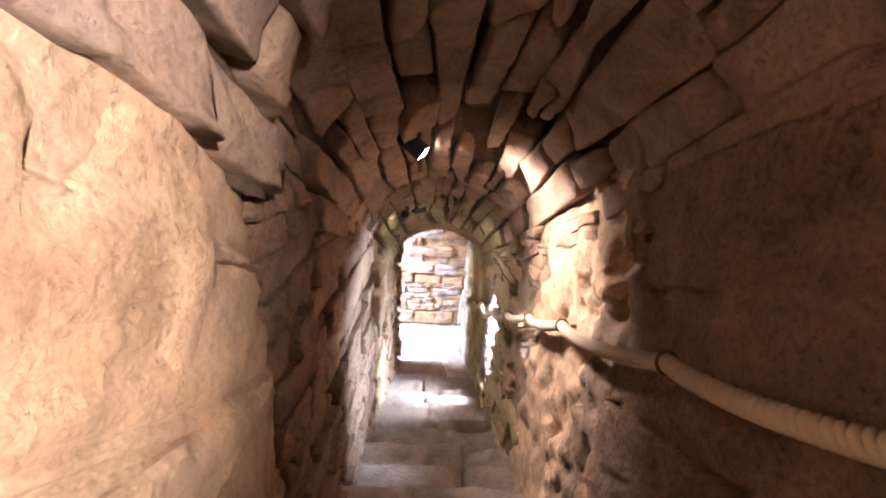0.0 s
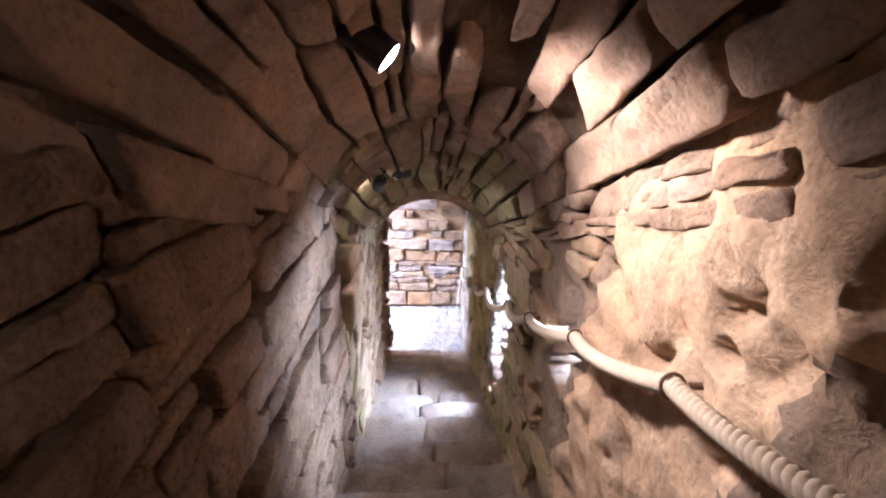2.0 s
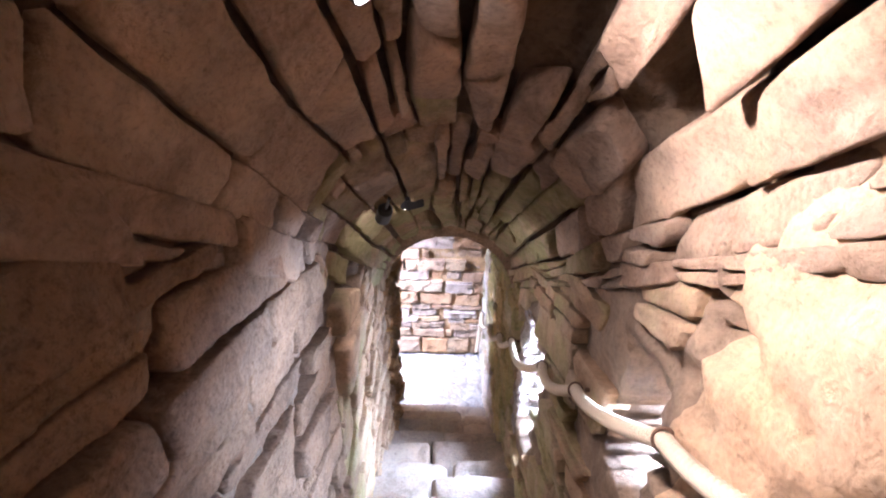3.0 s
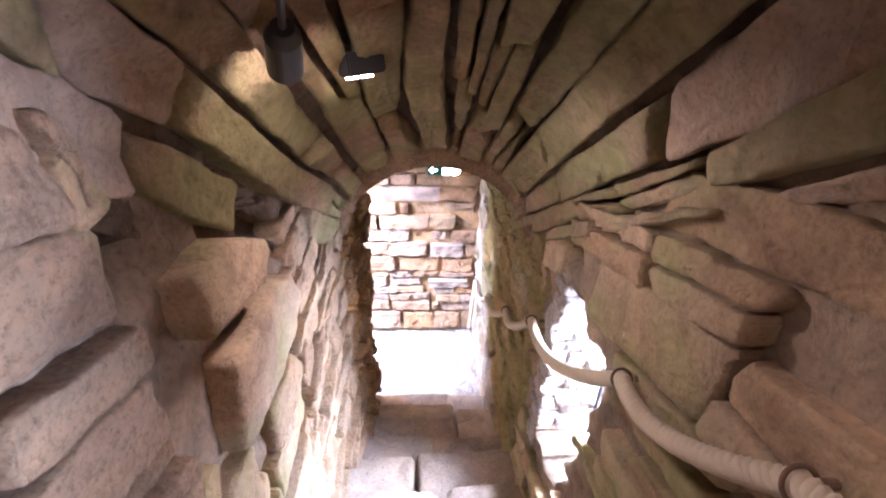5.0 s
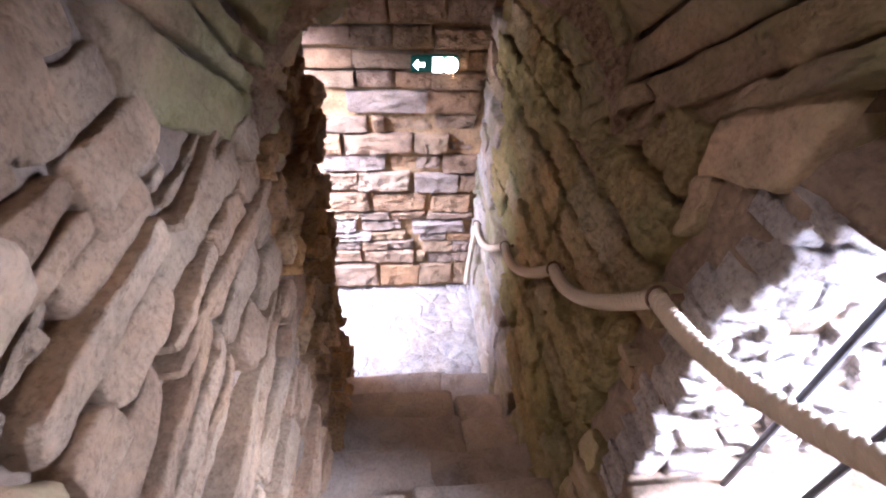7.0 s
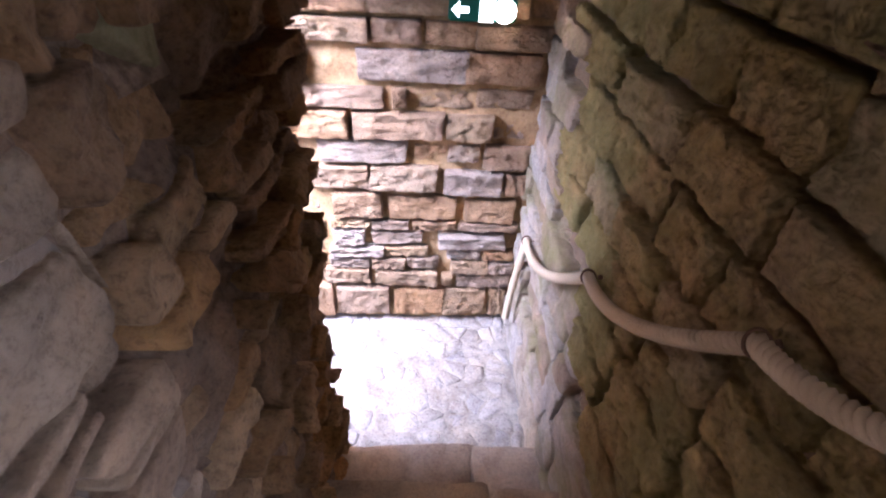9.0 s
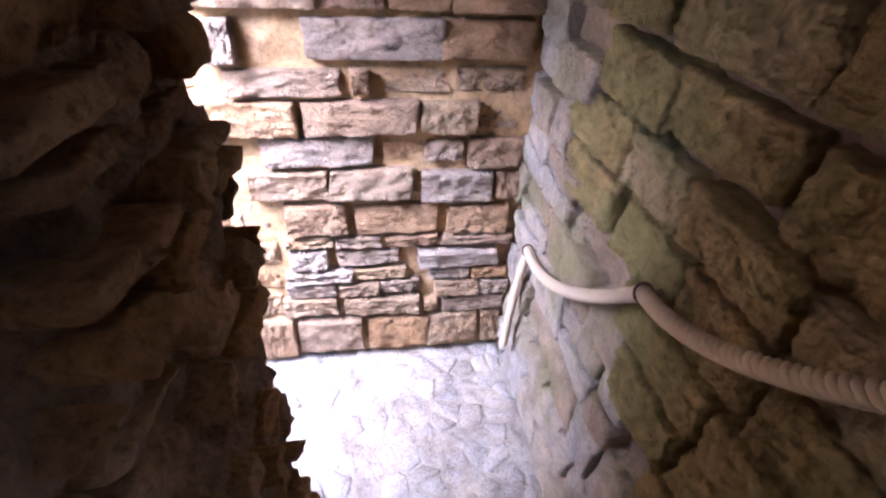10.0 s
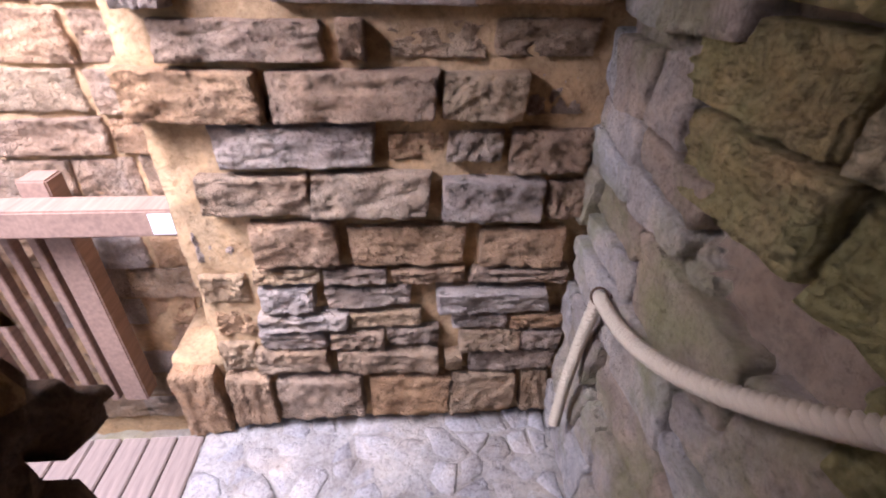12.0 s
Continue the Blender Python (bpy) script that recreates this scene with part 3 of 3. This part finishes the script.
course(1.455, 1.60, (-0.63, -0.51)), course(1.455, 1.60, (-0.32, 0.15, 0.48))
course(1.34, 1.445, (-0.57, -0.18)), course(1.34, 1.44, (-0.165, -0.09)), course(1.34, 1.44, (-0.06, 0.20, 0.46), -0.05)
course(1.20, 1.335, (-0.69, -0.36, 0.065)), course(1.20, 1.325, (0.075, 0.29)), course(1.20, 1.32, (0.30, 0.46), -0.04)
course(1.07, 1.195, (-0.52, -0.09)), course(1.08, 1.17, (-0.07, 0.09, 0.25), -0.025), course(1.05, 1.18, (0.255, 0.48))
course(0.925, 1.06, (-0.58, -0.28, 0.05)), course(0.90, 1.04, (0.08, 0.37)), course(0.90, 1.03, (0.375, 0.50))
course(0.76, 0.915, (-0.47, -0.21)), course(0.755, 0.90, (-0.20, 0.16)), course(0.74, 0.88, (0.185, 0.45))
course(0.69, 0.75, (-0.49, -0.28, -0.08)), course(0.68, 0.74, (-0.07, 0.17, 0.48))
course(0.58, 0.68, (-0.49, -0.31)), course(0.59, 0.67, (-0.29, -0.01)), course(0.57, 0.67, (0.06, 0.44), 0.03)
course(0.50, 0.57, (-0.52, -0.22, 0.03)), course(0.485, 0.555, (0.12, 0.31, 0.50))
course(0.41, 0.49, (-0.53, -0.29, -0.10, 0.09)), course(0.38, 0.475, (0.14, 0.36, 0.50))
course(0.29, 0.40, (-0.55, -0.29, 0.08)), course(0.28, 0.37, (0.09, 0.165)), course(0.27, 0.37, (0.18, 0.50))
course(0.0, 0.335, (-0.86, -0.69), 0.03), course(0.03, 0.285, (-0.68, -0.51)), course(0.05, 0.275, (-0.505, -0.20)), course(0.05, 0.26, (-0.19, 0.12, 0.37)), course(0.05, 0.26, (0.38, 0.5), -0.02)
course(0.30, 0.43, (-0.67, -0.54), -0.03), course(0.45, 0.57, (-0.66, -0.52), -0.04), course(0.60, 0.72, (-0.67, -0.51), -0.03), course(0.75, 0.90, (-0.65, -0.49), -0.045)
zz = 1.61
while zz < 2.7:
    hh = random.uniform(0.10, 0.15)
    xs = [-0.66]
    while xs[-1] < 0.44:
        xs.append(min(0.5, xs[-1] + random.uniform(0.2, 0.46)))
    course(zz, zz + hh - 0.012, xs)
    zz += hh


def courses_y(wall, kind, material, y, x0, x1, z0, z1, hs, ls, depth=0.1, proud=(0.0, 0.03)):
    """Coursed stones on a wall that faces -y."""
    z = z0
    while z < z1:
        h, x = random.uniform(*hs), x0
        while x < x1 - 0.04:
            l = min(random.uniform(*ls), x1 - x)
            lay(kind, material, wall, Vector((x + l / 2, y + depth / 2 - random.uniform(*proud), z + h / 2)), (Vector((1, 0, 0)), Vector((0, 0, 1)), Vector((0, -1, 0))), (l - 0.016, h - 0.016, depth), random.gauss(0, 0.02))
            x += l
        z += h


courses_y(wall_far, "brick", M_END, YBACK + 0.32, -2.2, -0.62, -0.3, 2.2, (0.11, 0.17), (0.2, 0.5))

# ---- stones of the passage walls ----


LONG_SLAB = ((2.50, 2.40), (2.78, 2.33), (3.05, 2.345), (3.065, 2.40), (2.98, 2.52), (2.84, 2.585), (2.54, 2.63))
JUTTING = ((2.50, 2.72), (2.76, 2.66), (2.84, 2.69), (2.82, 2.74), (2.66, 2.84), (2.50, 2.86))
FOOT_SLAB = ((2.66, 2.16), (2.90, 2.14), (2.95, 2.20), (2.90, 2.305), (2.68, 2.325))


def clear_left(y, z):
    big = any(all((b[0] - a[0]) * (z - a[1]) > (b[1] - a[1]) * (y - a[0]) for a, b in zip(o, o[1:] + o[:1])) for o in (LONG_SLAB, JUTTING, FOOT_SLAB))
    return low_part(y, z) and not in_pit(LEFT_PITS, y, z) and not big


def clear_right(y, z):
    return low_part(y, z) and not any(window_low(y + a, z + b) for a in (-0.03, 0.03) for b in (-0.03, 0.03)) and not window_high(y, z) and not in_pit(PITS, y, z)


rubble(wall_left, "slab", M_BROWN, XL, 1, 0.78, 2.40, 1.6, 5.0, 0.30, 0.11, low_part, 31, lean=0.3, gap=0.009, relief=0.011, proud=(-0.02, 0.018), drop=0.013)
rubble(wall_left, "slab", M_LEFT, XL, 1, 2.36, 2.98, 0.6, 3.4, 0.34, 0.17, clear_left, 32, gap=0.010, proud=(-0.01, 0.016), relief=0.011, drop=0.014)
rubble(wall_left, "slab", M_SLAB, XL, 1, 2.94, 3.72, -0.1, 3.0, 0.27, 0.085, clear_left, 33, gap=0.011, proud=(-0.022, 0.018), relief=0.010, drop=0.015, tilt=0.10)
rubble(wall_left, "stone", M_OCHRE, XL, 1, 3.70, 4.50, -0.1, 2.7, 0.15, 0.085, lambda y, z: clear_left(y, z) and not doorway(y, z), 34, missing=0.09, gap=0.013, proud=(-0.035, 0.030), relief=0.024, drop=0.02, tilt=0.16, unit=0.02)
rubble(wall_right, "slab", M_RIGHT, XR, -1, 1.66, 3.42, 0.5, 4.3, 0.32, 0.14, lambda y, z: clear_right(y, z) and y > 1.70 + ragged(y, z, 0.2), 35, lean=0.36, gap=0.008, proud=(-0.008, 0.014), relief=0.013, drop=0.010)
courses(wall_right, "ashlar", M_MOSSY, XR, -1, 3.42, 5.20, -0.08, 2.7, lambda y, z: low_part(y, z) and not pale_corner(y - 0.18, z), (0.158, 0.162), (0.24, 0.40), depth=0.12, proud=(-0.008, 0.016), gap=0.018)
rubble(wall_right, "stone", M_GREYR, XR, -1, 4.0, YBACK, 0.0, 2.6, 0.24, 0.17, lambda y, z: pale_corner(y, z) and not in_pit(PITS, y, z), 36, gap=0.009, proud=(-0.004, 0.020), relief=0.012, drop=0.014, reach=0.2)
# small rubble packed round the cavity
rubble(wall_left, "stone", M_SLAB, XL, 1, 2.86, 3.36, 2.28, 2.78, 0.15, 0.065, lambda y, z: low_part(y, z) and not any((y - py) ** 2 + (z - pz) ** 2 < 0.5 * r * r for py, pz, r, deep in LEFT_PITS), 41, gap=0.007, proud=(-0.022, -0.002), relief=0.010, drop=0.014, reach=0.5)
# the long smooth slab under the cavity and the stone that juts out beside it
RNG_SLAB = random.Random(40)
for outline, proud in (LONG_SLAB, 0.022), (JUTTING, 0.035), (FOOT_SLAB, 0.012):
    verts, faces = cell_stone([Vector(q) for q in outline], lambda u, v, d: (XL - d, u, v), RNG_SLAB, gap=0.006, depth=0.16, relief=0.010, proud=proud, drop=0.022, tilt=0.03)
    mesh_object("slab", verts, faces, M_LEFT, wall_left, smooth=True)
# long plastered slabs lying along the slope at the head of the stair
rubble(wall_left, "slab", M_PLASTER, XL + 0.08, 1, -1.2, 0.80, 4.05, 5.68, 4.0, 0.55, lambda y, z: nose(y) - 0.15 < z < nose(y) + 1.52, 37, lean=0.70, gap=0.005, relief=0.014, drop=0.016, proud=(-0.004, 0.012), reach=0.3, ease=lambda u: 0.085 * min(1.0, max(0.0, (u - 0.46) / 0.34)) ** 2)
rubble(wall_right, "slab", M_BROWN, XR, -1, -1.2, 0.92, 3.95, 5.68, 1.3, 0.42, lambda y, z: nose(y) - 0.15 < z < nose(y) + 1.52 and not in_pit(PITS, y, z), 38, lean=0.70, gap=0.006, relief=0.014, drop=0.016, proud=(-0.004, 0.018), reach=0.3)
# jamb of the low window
z = 1.28
while z < 2.34:
    h, x = random.uniform(0.04, 0.08), 0.52
    while x < 1.02:
        l = random.uniform(0.05, 0.13)
        yj = 3.27 + ragged(3.25, z, 0.035) - max(0.0, z - 1.9) * 0.17
        lay("stone", M_JAMB, wall_right, Vector((x + l / 2, yj + 0.045 - random.uniform(0.0, 0.045), z + h / 2)), (Vector((1, 0, 0)), Vector((0, 0, 1)), Vector((0, -1, 0))), (l - 0.004, h - 0.004, 0.09), random.gauss(0, 0.2))
        x += l
    z += h

# ---- landing stones ----
seeds = []
for i in range(14):
    for j in range(10):
        if random.random() < 0.82:
            seeds.append(Vector((-0.76 + i * 0.096 + random.uniform(-0.04, 0.04), 4.52 + j * 0.098 + random.uniform(-0.04, 0.04))))
for c in seeds:
    cell = [c + Vector(q) for q in ((-0.11, -0.11), (0.11, -0.11), (0.11, 0.11), (-0.11, 0.11))]
    for o in seeds:
        if o is not c and (o - c).length < 0.3:
            cell = clip(cell, (c + o) / 2, (o - c).normalized())
    cell = clip(clip(cell, Vector((XR - 0.01, 0)), Vector((1, 0))), Vector((-0.80, 0)), Vector((-1, 0)))
    if len(cell) < 3:
        continue
    mid = sum(cell, Vector((0, 0))) / len(cell)
    top, tx, ty = random.uniform(-0.009, 0.004), random.uniform(-0.07, 0.07), random.uniform(-0.07, 0.07)
    fine = []
    for a, b in zip(cell, cell[1:] + cell[:1]):
        fine += [a, a.lerp(b, 0.5) + Vector((random.uniform(-0.006, 0.006), random.uniform(-0.006, 0.006)))]
    verts, faces, n = [], [], len(fine)
    for shrink, z in ((0.93, -0.02), (0.88, top - 0.006), (0.72, top)):
        for q in fine:
            w = (q - mid) * shrink * random.uniform(0.95, 1.02)
            verts.append((w.x, w.y, z + (w.x * tx + w.y * ty if z > -0.02 else 0.0)))
    for r in range(2):
        for k in range(n):
            m = (k + 1) % n
            faces.append((r * n + k, r * n + m, (r + 1) * n + m, (r + 1) * n + k))
    faces.append(tuple(2 * n + k for k in range(n)))
    flag = mesh_object("flagstone", verts, faces, M_FLAG, landing, smooth=True)
    flag.location = (mid.x, mid.y, 0.0)

# ---- rope and its rings ----
RINGS = ((-0.75, 4.92), (-0.25, 4.56), (0.20, 4.24), (0.68, 3.90), (1.283, 3.486), (1.72, 3.165), (2.195, 2.80), (2.598, 2.515), (3.327, 2.02), (3.82, 1.645), (4.41, 1.25), (5.12, 0.84))
XROPE = XR - 0.036


def rope_line():
    pts = []
    for (ya, za), (yb, zb) in zip(RINGS, RINGS[1:]):
        n = 40
        span = math.hypot(yb - ya, zb - za)
        for i in range(n):
            s = i / n
            sag = (0.10 if ya > 2.0 else 0.035) * span * 4 * s * (1 - s)
            pts.append(Vector((XROPE - 0.02 * 4 * s * (1 - s), ya + (yb - ya) * s, za + (zb - za) * s - sag)))
    y, z = RINGS[-1]
    for i in range(30):
        s = i / 29
        pts.append(Vector((XROPE - 0.02 * s, y + 0.02 * math.sin(s * 3) + 0.06 * s, z - 0.58 * s)))
    return pts


def resample(pts, d):
    out, left = [pts[0]], d
    for a, b in zip(pts, pts[1:]):
        l, at = (b - a).length, 0.0
        while l - at >= left:
            at += left
            out.append(a.lerp(b, at / l))
            left = d
        left -= l - at
    return out


def twisted(name, pts, radius, turn, material):
    verts, faces = [], []
    for strand in range(3):
        base, sides = len(verts), 7
        for i, p in enumerate(pts):
            t = (pts[min(i + 1, len(pts) - 1)] - pts[max(i - 1, 0)]).normalized()
            a = t.cross(Vector((1, 0, 0))).normalized()
            b = t.cross(a)
            w = i * turn + strand * 2 * math.pi / 3
            c = p + (a * math.cos(w) + b * math.sin(w)) * radius * 0.42
            for k in range(sides):
                q = 2 * math.pi * k / sides
                verts.append(c + (a * math.cos(q) + b * math.sin(q)) * radius * 0.62)
        n = len(pts)
        for i in range(n - 1):
            for k in range(sides):
                m = (k + 1) % sides
                faces.append((base + i * sides + k, base + i * sides + m, base + (i + 1) * sides + m, base + (i + 1) * sides + k))
        faces.append(tuple(base + k for k in range(sides)))
        faces.append(tuple(base + (n - 1) * sides + k for k in reversed(range(sides))))
    return mesh_object(name, verts, faces, material, smooth=True)


rope_points = resample(rope_line(), 0.0065)
rope = twisted("handrail_rope", rope_points, 0.019, 0.85, M_ROPE)
tagged(rope, "pale twisted rope handrail slung through iron rings on the wall", "rope")


def ring_bolt(y, z, slope):
    holder = tagged(new("ring_bolt"), "rusty iron ring bolt holding the rope", "ring", group="ring bolts along the rope")
    holder.matrix_basis = Matrix.Translation((XROPE, y, z)) @ Matrix.Rotation(slope, 4, "X")
    bm = bmesh.new()
    n, m, R_, r_ = 20, 8, 0.0218, 0.0032
    grid = [[bm.verts.new(((R_ + r_ * math.cos(2 * math.pi * j / m)) * math.cos(2 * math.pi * i / n), r_ * math.sin(2 * math.pi * j / m), (R_ + r_ * math.cos(2 * math.pi * j / m)) * math.sin(2 * math.pi * i / n))) for j in range(m)] for i in range(n)]
    for i in range(n):
        for j in range(m):
            bm.faces.new((grid[i][j], grid[(i + 1) % n][j], grid[(i + 1) % n][(j + 1) % m], grid[i][(j + 1) % m]))
    part("ring", bm, M_IRON, holder)
    bm = bmesh.new()
    bmesh.ops.create_cone(bm, cap_ends=True, segments=10, radius1=0.007, radius2=0.007, depth=0.06, matrix=Matrix.Translation((0.06, 0, 0)) @ Matrix.Rotation(math.pi / 2, 4, "Y"))
    part("shank", bm, M_IRON, holder)


for k, (y, z) in enumerate(RINGS):
    ring_bolt(y, z, -0.62)

# ---- lamps ----


def can_lamp(at, target, radius=0.036, length=0.10):
    lamp = tagged(new("spotlight"), "small black metal spotlight fixed under the vault", "lamp", group="spotlights under the vault")
    lamp.matrix_basis = look(at, target)
    bm = bmesh.new()
    bmesh.ops.create_cone(bm, cap_ends=False, segments=28, radius1=radius, radius2=radius * 0.94, depth=length, matrix=Matrix.Translation((0, 0, length / 2)))
    bmesh.ops.create_cone(bm, cap_ends=True, segments=28, radius1=radius * 0.94, radius2=radius * 0.6, depth=0.02, matrix=Matrix.Translation((0, 0, length + 0.01)))
    body = part("housing", bm, M_BLACK, lamp)
    mod = body.modifiers.new("thick", "SOLIDIFY")
    mod.thickness = 0.002
    bm = bmesh.new()
    bmesh.ops.create_uvsphere(bm, u_segments=24, v_segments=10, radius=radius * 0.9, matrix=Matrix.Translation((0, 0, 0.008)) @ Matrix.Diagonal((1, 1, 0.42, 1)))
    part("lens", bm, M_LENS, lamp, "glowing white lens")
    bm = bmesh.new()
    bmesh.ops.create_cone(bm, cap_ends=True, segments=8, radius1=0.006, radius2=0.006, depth=0.09, matrix=Matrix.Translation((0, 0, length + 0.06)))
    part("bracket", bm, M_BLACK, lamp)


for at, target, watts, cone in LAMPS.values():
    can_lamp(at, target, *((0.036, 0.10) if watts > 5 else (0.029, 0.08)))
flood = tagged(new("floodlight"), "black box floodlight with a lit lower edge under the vault", "lamp")
flood.matrix_basis = look((-0.085, 2.95, 3.055), (0.02, 2.78, 2.285))
bm = bmesh.new()
box(bm, -0.042, 0.042, -0.030, 0.030, 0.0, 0.045, 0.004)
part("housing", bm, M_BLACK, flood)
for x in (-0.017, 0.017):
    bm = bmesh.new()
    box(bm, x - 0.011, x + 0.011, -0.026, -0.012, -0.006, -0.002)
    part("lamp_strip", bm, M_LENS, flood, "glowing strip")
bm = bmesh.new()
box(bm, -0.006, 0.006, -0.005, 0.005, 0.039, 0.11)
part("bracket", bm, M_BLACK, flood)

# ---- exit sign ----
M_GREEN = plain("sign_green", (0.0, 0.06, 0.04), 0.4, emit=0.05)
M_WHITE = plain("sign_white", (0.85, 0.95, 0.9), 0.4, emit=1.2)
sign = tagged(new("exit_sign"), "green lit exit sign with a white arrow on the end wall", "sign")
sign.matrix_basis = Matrix.Translation((0.185, YBACK - 0.105, 1.765))
bm = bmesh.new()
box(bm, -0.125, 0.13, 0.0, 0.05, -0.042, 0.042, 0.006)
part("housing", bm, M_GREEN, sign)
bm = bmesh.new()
bm.faces.new([bm.verts.new((x, -0.003, z)) for x, z in ((-0.115, 0), (-0.085, 0.03), (-0.085, 0.011), (-0.05, 0.011), (-0.05, -0.011), (-0.085, -0.011), (-0.085, -0.03))])
part("arrow", bm, M_WHITE, sign, "white arrow")
bm = bmesh.new()
box(bm, -0.01, 0.045, -0.005, -0.001, -0.04, 0.04)
part("pictogram", bm, M_WHITE, sign, "white panel")
bm = bmesh.new()
bmesh.ops.create_circle(bm, cap_ends=True, segments=24, radius=0.042, matrix=Matrix.Translation((0.085, -0.006, 0.0)) @ Matrix.Rotation(math.pi / 2, 4, "X"))
part("lamp_face", bm, M_LENS, sign, "bright round lamp")

# ---- timber deck and railing ----
deck = tagged(new("deck"), "weathered timber deck boards outside the doorway", "deck", kind="structure")
bm = bmesh.new()
box(bm, -0.047, 0.047, -1.4, 1.4, -0.03, 0.0, 0.004)
first = part("plank", bm, M_DECK, deck)
first.location = (-0.852, 3.99, 0.0)
for k in range(1, 16):
    o = first.copy()
    scene.collection.objects.link(o)
    o.location = (-0.852 - 0.101 * k, 3.99, random.uniform(-0.002, 0.002))
for y in (2.8, 4.0, 5.2):
    bm = bmesh.new()
    box(bm, -2.3, -0.81, y - 0.03, y + 0.03, -0.17, -0.032)
    part("joist", bm, M_DECK, deck)
for x in (-0.95, -2.2):
    for y in (2.8, 4.0, 5.2):
        bm = bmesh.new()
        box(bm, x - 0.05, x + 0.05, y - 0.05, y + 0.05, -0.45, -0.17)
        part("post", bm, M_DECK, deck)
railing = tagged(new("railing"), "reddish timber railing with upright slats on the deck", "railing")
YR = 5.52
bm = bmesh.new()
box(bm, -2.3, -0.68, YR - 0.055, YR + 0.045, 0.83, 0.92, 0.006)
part("handrail", bm, M_RAIL, railing, "pale planed handrail")
bm = bmesh.new()
box(bm, -0.765, -0.70, YR - 0.058, YR - 0.0555, 0.842, 0.908)
part("label_plate", bm, plain("white_plate", (0.8, 0.8, 0.8), 0.4), railing, "small white plate")
bm = bmesh.new()
box(bm, -0.679, -0.667, YR - 0.053, YR + 0.043, 0.832, 0.918, 0.003)
part("end_cap", bm, plain("dark_end_grain", (0.05, 0.035, 0.03), 0.7), railing, "dark end grain")
for x in (-1.13, -2.1):
    bm = bmesh.new()
    box(bm, x - 0.045, x + 0.045, YR + 0.046, YR + 0.13, 0.0, 0.97, 0.005)
    part("post", bm, M_RAIL, railing)
for k in range(12):
    x = -1.215 - 0.085 * k
    if abs(x + 2.1) > 0.05:
        bm = bmesh.new()
        box(bm, x - 0.015, x + 0.015, YR + 0.05, YR + 0.09, 0.0, 0.84, 0.003)
        part("slat", bm, M_RAIL, railing)

# ---- iron bars of the low window ----
grille = tagged(new("window_grille"), "dark iron bars set in the low window", "grille")
for y0 in (3.06, 3.19):
    bm = bmesh.new()
    bmesh.ops.create_cone(bm, cap_ends=True, segments=10, radius1=0.008, radius2=0.008, depth=1.15, matrix=Matrix.Translation((0.75, y0, 1.84)))
    part("bar", bm, M_BLACK, grille)

# ---- outside ----
ground = slab("ground", lambda u, v, d: (u, v, -0.42 - d), [-400, -60, -12, -6, -3, -1, 1, 3, 6, 12, 60, 400], [-400, -60, -12, -6, -3, 0, 3, 6, 12, 60, 400], lambda u, v: True, 0.5, M_GROUND)
for name, x in (("footing_east", XR + 0.06), ("footing_west", XL - 0.51)):
    foot = slab(name, lambda u, v, d: (x + d, u, v), steps_of(YTOP, YEND, 0.2), steps_of(-0.6, 4.2, 0.2), lambda u, v: v < nose(u) - 0.3, 0.45, M_EARTH, rough=0.02)
    tagged(foot, "rubble footing under the stair wall", "wall", kind="structure")
tagged(ground, "grassy earth round the ruin", "ground", kind="structure")
